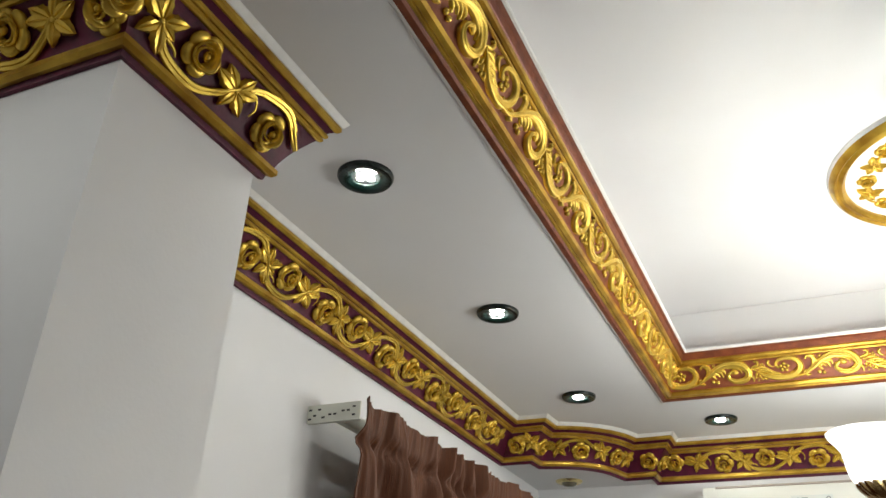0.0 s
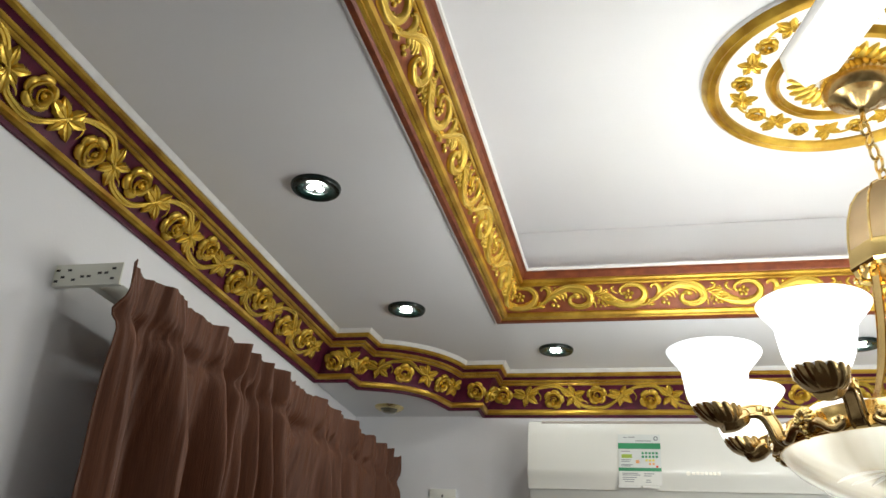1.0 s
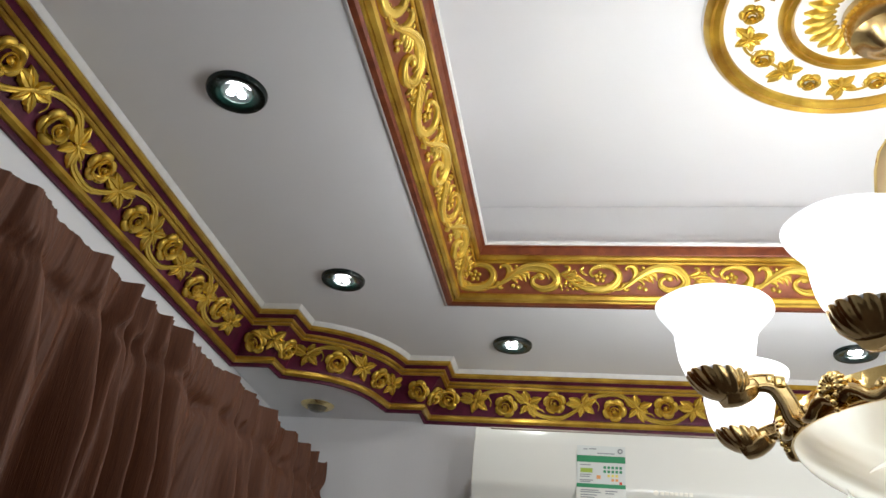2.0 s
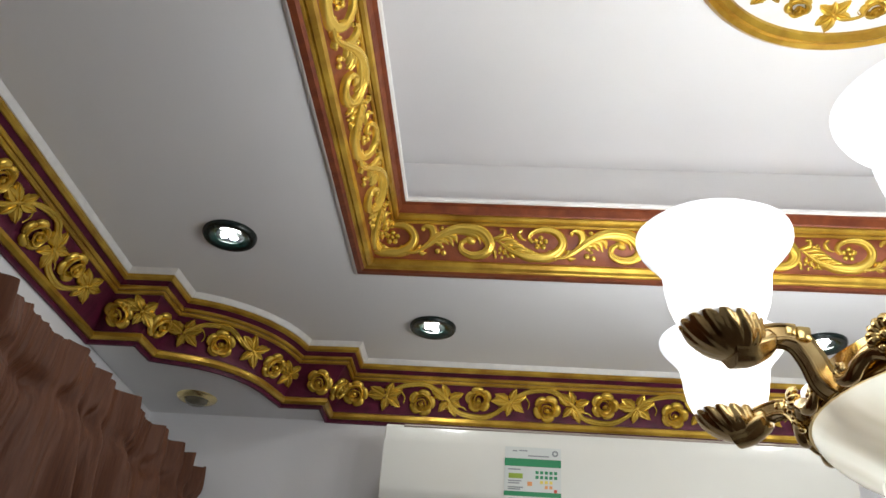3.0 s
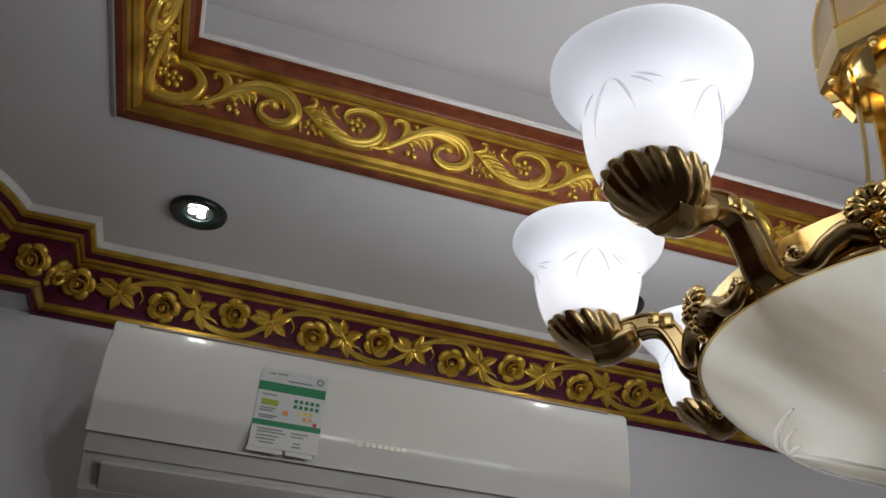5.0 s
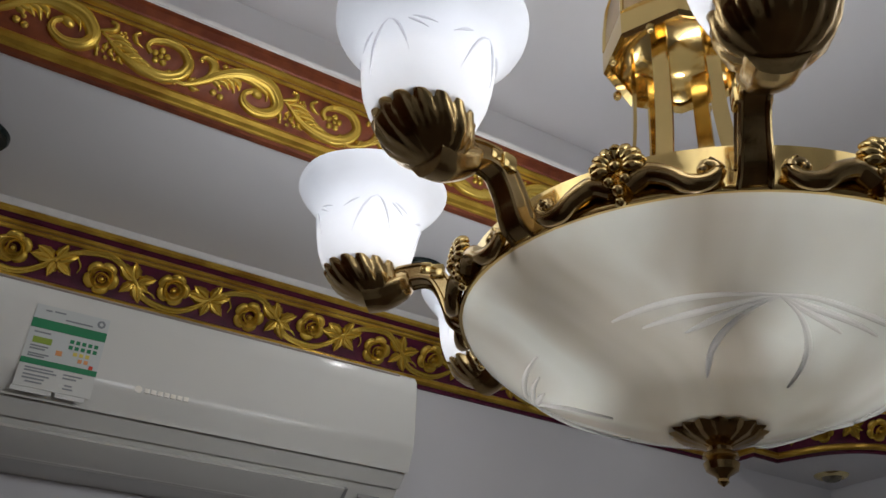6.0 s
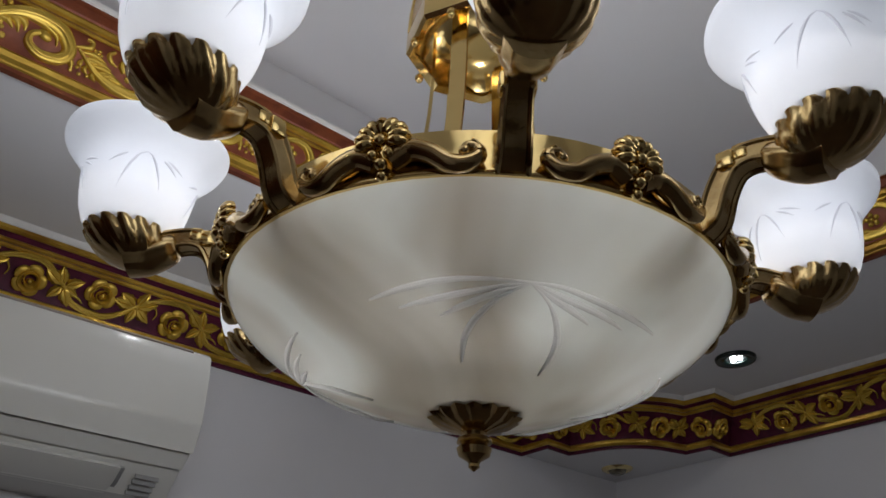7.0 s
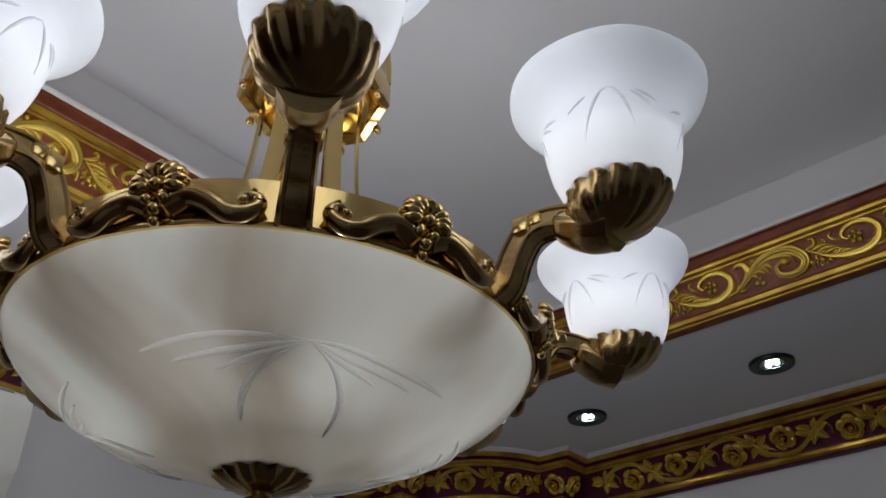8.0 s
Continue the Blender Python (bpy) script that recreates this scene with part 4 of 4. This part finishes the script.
def shade_radius(z):
    line = [(2.218, 0.049), (2.234, 0.0545), (2.250, 0.0575), (2.264, 0.0590), (2.275, 0.0600), (2.286, 0.0632), (2.297, 0.0700)]
    for (z0, r0), (z1, r1) in zip(line, line[1:]):
        if z0 <= z <= z1:
            return r0 + (r1 - r0) * (z - z0) / (z1 - z0)
    return 0.0585


for k in range(4):
    a0 = 2 * math.pi * k / 4 + 0.35
    # a pointed petal of two lines, and three feather strokes beside its tip
    for da, z1 in ((-0.42, 2.232), (0.34, 2.240), (0.60, 2.262), (0.72, 2.268), (-0.62, 2.264)):
        pts = []
        for i in range(9):
            t = i / 8
            a = a0 + da * t ** 0.7
            z = 2.278 - (2.278 - z1) * t ** 1.3
            r = shade_radius(z) + 0.0004
            wob = 1 + 0.012 * 0.5 * math.cos(6 * a)
            pts.append((R_CUP + r * wob * math.cos(a), r * wob * math.sin(a), at(z)))
        if abs(da) > 0.5:
            pts = pts[3:]
        tube(bm, pts, lambda t: 0.0003 + 0.0012 * math.sin(math.pi * min(1, 0.1 + t)), 6)
SHADE_CUT = mesh_of(bm, "cut_leaves", ETCH, 60)
bm = bmesh.new()
lathe(bm, low([(0.012, 2.215), (0.013, 2.232), (0.021, 2.244), (0.024, 2.270), (0.024, 2.315), (0.020, 2.330), (0.011, 2.338), (0.0005, 2.340)]), 20, at=(R_CUP, 0, 0))
BULB_MESH = mesh_of(bm, "bulb", BULB, 60)

# one ornament on the ring, at +x: a fan of petals over three beads, with a curled scroll on either side
bm = bmesh.new()
for i in range(9):
    a = radians(-12 + 204 * i / 8)
    c, q = math.cos(a), math.sin(a)
    ln = 0.021 + 0.002 * math.sin(a)
    pts = [(0.2500, 0.004 * c, at(2.164) + 0.004 * q), (0.2600, 0.5 * ln * c, at(2.164) + 0.5 * ln * q), (0.2585, 0.85 * ln * c, at(2.164) + 0.85 * ln * q), (0.2530, ln * c, at(2.164) + ln * q)]
    tube(bm, smooth_line(pts, 4), lambda t: 0.0016 + 0.0036 * math.sin(math.pi * (0.12 + 0.80 * t)), 8)
for p, r in (((0.260, 0, 2.164), 0.0056), ((0.257, 0.0068, 2.152), 0.0052), ((0.257, -0.0068, 2.152), 0.0052), ((0.256, 0, 2.143), 0.0054), ((0.252, 0, 2.134), 0.0046)):
    blob(bm, (p[0], p[1], at(p[2])), r, 1.0, 12)
FLOWER = mesh_of(bm, "ring_flower", BRASS, 60)
WINGS, RIDGES = [], []
for s in (-1, 1):
    pts = []
    for deg, z, dr in ((1.5, 2.15, 0.007), (5, 2.156, 0.010), (8.5, 2.15, 0.011), (11.5, 2.14, 0.011), (14.5, 2.14, 0.010), (16.6, 2.148, 0.009), (16.2, 2.156, 0.009), (14.6, 2.157, 0.010), (14.2, 2.1515, 0.011)):
        r = 0.242 + dr
        pts.append((r * math.cos(radians(s * deg)), r * math.sin(radians(s * deg)), at(z)))
    line_ = smooth_line(pts, 5)
    bm = tube(bmesh.new(), line_, lambda t: 0.0095 * (1 - 0.68 * t ** 1.5), 10)
    blob(bm, pts[-1], 0.0048, 1.0, 10)
    WINGS.append(mesh_of(bm, "ring_scroll", BRONZE, 60))
    bm = tube(bmesh.new(), [p + Vector((0.0055 * (1 - 0.5 * i / len(line_)), 0, 0.0062 * (1 - 0.6 * i / len(line_)))) for i, p in enumerate(line_[2:-8])], 0.0018, 6)
    RIDGES.append(mesh_of(bm, "scroll_ridge", BRASS, 60))

for k in range(8):
    rot = Matrix.Rotation(radians(7.3 + 45 * k), 4, "Z")
    arm = part("arm", ARM, BRONZE, chandelier, "curved antique brass arm", m=rot)
    part("arm_clip", CLIP, BRASS, arm)
    part("cup", CUP, BRONZE, arm, "scalloped antique brass cup")
    part("cup_tail", TAIL, BRONZE, arm)
    sh = part("shade", SHADE_MESH, SHADE, arm, "lit frosted white glass shade")
    sh.visible_shadow = False
    cl = part("cut_leaves", SHADE_CUT, ETCH, arm, "grey etched petals")
    cl.visible_shadow = False
    bl = part("bulb", BULB_MESH, BULB, arm, "lit white bulb")
    bl.visible_shadow = False
    turn = Matrix.Rotation(radians(29.8 + 45 * k), 4, "Z")
    fl_ob = part("ring_flower", FLOWER, BRASS, chandelier, m=turn @ WIDE)
    for w in (*WINGS, *RIDGES):
        part(w.name.split(".")[0], w, BRASS, fl_ob)
    lamp = bpy.data.lights.new("bulb_light", "POINT")
    lamp.energy, lamp.shadow_soft_size, lamp.color = BULB_WATTS, 0.02, (0.93, 0.97, 1.0)
    a = radians(7.3 + 45 * k)
    up = bpy.data.lights.new("open_top_light", "SPOT")
    up.energy, up.shadow_soft_size, up.color, up.spot_size, up.spot_blend = UP_WATTS, 0.02, (0.93, 0.97, 1.0), radians(165), 0.5
    new("open_top_light", up).matrix_basis = HUNG @ pose(AXIS[0] + 1.03 * R_CUP * math.cos(a), AXIS[1] + 1.03 * R_CUP * math.sin(a), 2.300, 180, 0, 0)
    new("bulb_light", lamp).matrix_basis = HUNG @ pose(AXIS[0] + 1.03 * R_CUP * math.cos(a), AXIS[1] + 1.03 * R_CUP * math.sin(a), 2.308)

# unseen lamp, added to light the bowl's glass from inside
inner = bpy.data.lights.new("bowl_light", "POINT")
inner.energy, inner.shadow_soft_size, inner.color = BOWL_WATTS, 0.007, (0.96, 0.98, 1.0)
new("bowl_light", inner).matrix_basis = pose(*AXIS, 2.1640)

# ---------- air conditioner ----------
AX0, AX1, AY, AZ1 = 0.358, 1.458, 3.785, 2.486
ac = tagged(new("air_conditioner"), "ivory white wall-mounted split air conditioner below the cornice", "air conditioner")
ac.matrix_basis = pose(0, 0, 0)


def slab(prof, x0, x1, bevel=0.004):
    bm = bmesh.new()
    rings = [[(x, y, z) for y, z in prof] for x in (x0, x1)]
    grid_faces(bm, rings, caps=True)
    if bevel:
        es = [e for e in bm.edges if abs(e.verts[0].co.x - e.verts[1].co.x) < 1e-6]
        bmesh.ops.bevel(bm, geom=es, offset=bevel, segments=2, affect="EDGES", profile=0.5)
    return bm


part("body", slab([(YF, AZ1 - 0.004), (AY + 0.030, AZ1), (AY + 0.022, AZ1 - 0.02), (AY + 0.026, 2.30), (AY + 0.062, 2.238), (AY + 0.11, 2.185), (YF, 2.178)], AX0 + 0.004, AX1 - 0.004), PLASTIC, ac)
part("front_panel", slab([(AY + 0.034, AZ1 + 0.003), (AY + 0.010, AZ1 - 0.001), (AY + 0.002, AZ1 - 0.010), (AY, 2.44), (AY, 2.330), (AY + 0.0015, 2.316), (AY + 0.006, 2.306), (AY + 0.018, 2.268), (AY + 0.03, 2.289), (AY + 0.022, 2.32), (AY + 0.020, AZ1 - 0.02)], AX0, AX1), PLASTIC, ac, "glossy front panel")
part("top_slot", slab([(AY + 0.0005, AZ1 - 0.006), (AY + 0.010, AZ1 + 0.001), (AY + 0.016, AZ1 - 0.004), (AY + 0.008, AZ1 - 0.012)], AX0 + 0.045, AX1 - 0.045, 0.0), material("warm grey trim", (0.42, 0.36, 0.32), 0.3, bump=0.0), ac, "thin grey top slot")
part("lower_panel", slab([(AY + 0.0195, 2.2838), (AY + 0.030, 2.268), (AY + 0.052, 2.240), (AY + 0.058, 2.244), (AY + 0.034, 2.2825)], AX0 + 0.003, AX1 - 0.003), PLASTIC, ac)
part("louvre", slab([(AY + 0.052, 2.221), (AY + 0.085, 2.196), (AY + 0.118, 2.183), (AY + 0.118, 2.19), (AY + 0.06, 2.228)], AX0 + 0.04, AX1 - 0.13), PLASTIC, ac, "closed air louvre")
part("outlet", slab([(AY + 0.062, 2.224), (AY + 0.090, 2.199), (AY + 0.122, 2.186), (AY + 0.122, 2.2), (AY + 0.07, 2.23)], AX0 + 0.03, AX1 - 0.12, 0.0), PLASTIC_DARK, ac, "dark air outlet")
# dark bars for the vent slots at the lower right
for k in range(4):
    y = AY + 0.066 + 0.012 * k
    z = 2.215 - 0.0088 * k
    bm = bmesh.new()
    box(bm, AX1 - 0.095, AX1 - 0.045, y - 0.002, y + 0.002, z - 0.004, z + 0.004, 0.0)
    part("vent_bar", bm, PLASTIC_DARK, ac)
# maker's mark as plain bars
bm = bmesh.new()
bmesh.ops.create_circle(bm, cap_ends=True, segments=20, radius=0.007, matrix=pose(0.862, AY - 0.0010, 2.320, 90, 0, 0) @ Matrix.Scale(1.0, 4))
part("maker_mark", bm, SILVER, ac, "pale silver mark")
for k in range(7):
    bm = bmesh.new()
    box(bm, 0.873 + 0.0125 * k, 0.883 + 0.0125 * k, AY - 0.0012, AY + 0.004, 2.3155, 2.3245, 0.001)
    part("maker_mark", bm, SILVER, ac, "pale silver mark")

# energy label: flat sheet with printed fields
label = tagged(new("energy_label"), "white and green energy rating label on the air conditioner", "label")
LX, LZ, LY = 0.650, 2.441, AY - 0.0022


def print_bar(name, x, z, w, h, mat, lift=1):
    bm = bmesh.new()
    box(bm, LX + 1.10 * x, LX + 1.10 * (x + w), LY - 0.0006 * lift, LY + 0.001, LZ - 1.08 * (z + h), LZ - 1.08 * z)
    part(name, bm, mat, label)


print_bar("sheet", 0, 0, 0.120, 0.109, PAPER, 0)
print_bar("clear_film", 0, 0.109, 0.120, 0.039, FILM, 0)
print_bar("slip", -0.002, 0.1485, 0.062, 0.008, FILM, 0)
print_bar("slip", 0.066, 0.1485, 0.046, 0.008, FILM, 0)
print_bar("green_band", 0.0, 0.026, 0.120, 0.017, GREEN)
print_bar("green_band", 0.0, 0.098, 0.120, 0.010, GREEN)
print_bar("lime_field", 0.009, 0.059, 0.030, 0.011, LIME)
print_bar("orange_field", 0.049, 0.076, 0.010, 0.009, ORANGE)
for r in range(4):
    for c in range(5 - r if r > 1 else 5):
        print_bar("star_mark", 0.066 + 0.0098 * (c + (r - 1 if r > 1 else 0)), 0.052 + 0.0105 * r, 0.0065, 0.0065, (GREEN, GREEN, YELLOW, ORANGE)[r])
print_bar("star_mark", 0.105, 0.091, 0.0065, 0.0065, RED)
for x, z, w in ((0.016, 0.008, 0.010), (0.030, 0.007, 0.018), (0.050, 0.018, 0.044), (0.008, 0.049, 0.026), (0.008, 0.074, 0.028), (0.008, 0.079, 0.024), (0.008, 0.088, 0.032), (0.008, 0.092, 0.026),
                (0.010, 0.113, 0.044), (0.010, 0.118, 0.050), (0.010, 0.125, 0.040), (0.070, 0.114, 0.030), (0.070, 0.120, 0.022), (0.010, 0.131, 0.034), (0.016, 0.137, 0.026), (0.076, 0.132, 0.012), (0.074, 0.138, 0.016)):
    print_bar("print_line", x, z, w, 0.0026, GREYINK)
bm = bmesh.new()
lathe(bm, [(0.0035, 0), (0.0075, 0), (0.0075, 0.001), (0.0035, 0.001)], 20)
part("round_mark", bm, GREYINK, label, m=pose(LX + 0.118, LY + 0.0003, LZ - 0.013, 90, 0, 0))

# ---------- curtain ----------
curtain = tagged(new("curtain"), "brown crushed cloth curtain with pinched pleats, drawn shut", "curtain")
CY0, CY1, CZ1 = 2.300, 3.980, 2.403
bm = bmesh.new()
rings = []
NU, NV = 900, 80
for j in range(NV + 1):
    v = j / NV
    drop_ = (CZ1 - 0.03) * v ** 2.0
    z = CZ1 - drop_
    soft = min(1, drop_ / 0.30)
    row = []
    for i in range(NU + 1):
        u = i / NU
        wob = noise.noise(Vector((u * 7, drop_ * 0.9, 3.1)))
        lean = 0.05 * noise.noise(Vector((u * 4, 5.5, 0.3))) * drop_
        y = CY0 + (CY1 - CY0) * u + lean + 0.010 * soft * wob - 0.10 * (u ** 3) * min(1, drop_ / 0.5)
        ph = 2 * math.pi * (13 * u + 1.3 * noise.noise(Vector((u * 5, 0.5, 0.5))) + 0.30 * soft * noise.noise(Vector((u * 9, drop_ * 1.2, 8.0))))
        head = math.exp(-((drop_ - 0.098) / 0.020) ** 2)
        big = math.sin(ph)
        fold = (big if big > 0 else 0.8 * big) + 0.40 * math.sin(2.3 * ph + 2 + 4 * wob)
        fine = noise.noise(Vector((u * 110, drop_ * 1.6, 1.7))) + 0.6 * noise.noise(Vector((u * 240, drop_ * 3.5, 2.7)))
        amp = (0.010 + 0.038 * soft) * (1 + 0.7 * noise.noise(Vector((u * 6, 2.2, 9.0))))
        amp *= min(1, 0.25 + 18 * u)
        pinch = max(0.0, math.sin(ph + 1.2)) ** 6
        x = -0.200 + 0.058 * u + amp * fold + 0.0050 * fine + 0.012 * noise.noise(Vector((u * 24, drop_ * 6, 4))) * (1 - 0.6 * soft)
        x += 0.020 * pinch * max(0.0, 1 - drop_ / 0.22)
        x -= head * (0.016 + 0.010 * math.sin(3 * ph))
        top = max(0, 1 - drop_ * 7)
        zt = z + (0.004 * math.sin(ph * 0.9 + 0.8) + 0.012 * noise.noise(Vector((u * 22, 1, 1))) + 0.004 * noise.noise(Vector((u * 70, 4, 1)))) * top
        row.append((x, y, zt))
    rings.append(row)
grid_faces(bm, rings, closed=False)
cloth = part("cloth", bm, CURTAIN, curtain, smooth=80)
sol = cloth.modifiers.new("thick", "SOLIDIFY")
sol.thickness = 0.003
# rail with punched end bracket
rail = tagged(new("curtain_rail"), "white steel curtain rail with punched end bracket on the wall", "curtain rail")
bm = bmesh.new()
box(bm, XL, -0.185, 2.268, 2.272, 2.345, 2.386, 0.001)
box(bm, XL, -0.185, 2.268, 2.280, 2.342, 2.3455, 0.001)
br = part("bracket", bm, STEEL, rail, "punched white steel bracket")
for x, z in ((-0.322, 2.374), (-0.309, 2.360), (-0.322, 2.352), (-0.297, 2.374), (-0.285, 2.354), (-0.267, 2.360), (-0.253, 2.360), (-0.231, 2.366), (-0.217, 2.366), (-0.202, 2.374), (-0.202, 2.354)):
    bm = bmesh.new()
    box(bm, x - 0.004, x + 0.004, 2.2672, 2.2685, z - 0.0022, z + 0.0022)
    part("punched_hole", bm, HOLE, br)
bm = bmesh.new()
box(bm, -0.262, -0.240, 2.272, YF - 0.002, 2.345, 2.380, 0.002)
part("track", bm, STEEL, rail)

# ---------- wall socket ----------
socket = tagged(new("wall_socket"), "white plastic wall socket beside the air conditioner", "socket")
bm = bmesh.new()
box(bm, -0.020, 0.076, YF - 0.010, YF, 2.198, 2.294, 0.003)
part("plate", bm, PLASTIC, socket)
for x, z, w, h in ((0.028, 2.270, 0.005, 0.009), (0.015, 2.244, 0.008, 0.004), (0.041, 2.244, 0.008, 0.004)):
    bm = bmesh.new()
    box(bm, x - w / 2, x + w / 2, YF - 0.0112, YF - 0.009, z - h / 2, z + h / 2)
    part("socket_slot", bm, HOLE, socket)

# ---------- ceiling fan ----------
FAN = Vector((1.279, 1.645, 2.80))
fan = tagged(new("ceiling_fan"), "glossy white ceiling fan at rest under the tray", "ceiling fan")
fan.matrix_basis = pose(FAN.x, FAN.y, TRAY_Z)
part("rod", tube(bmesh.new(), [(0, 0, -0.165), (0, 0, 0)], 0.012, 12), FANWHITE, fan)
part("motor", lathe(bmesh.new(), [(0.001, -0.245), (0.06, -0.240), (0.10, -0.215), (0.105, -0.185), (0.08, -0.160), (0.02, -0.150)], 40), FANWHITE, fan)
bm = bmesh.new()
rings = []
for i in range(15):
    t = i / 14
    w = 0.052 + 0.002 * t
    if t > 0.93:
        w *= 0.8
    if t == 1:
        w *= 0.4
    row = []
    for q in (-1, -0.5, 0, 0.5, 1):
        row.append((0.08 + 0.75 * t, q * w, -0.203 + 0.010 * q - 0.006 * q * q))
    rings.append(row)
grid_faces(bm, rings, closed=False)
BLADE = mesh_of(bm, "blade", FANWHITE, 60)
for k in range(3):
    b = part("blade", BLADE, FANWHITE, fan, m=Matrix.Rotation(math.atan2(0.80, -0.224) + 2 * math.pi * k / 3, 4, "Z"))
    md = b.modifiers.new("thick", "SOLIDIFY")
    md.thickness = 0.005
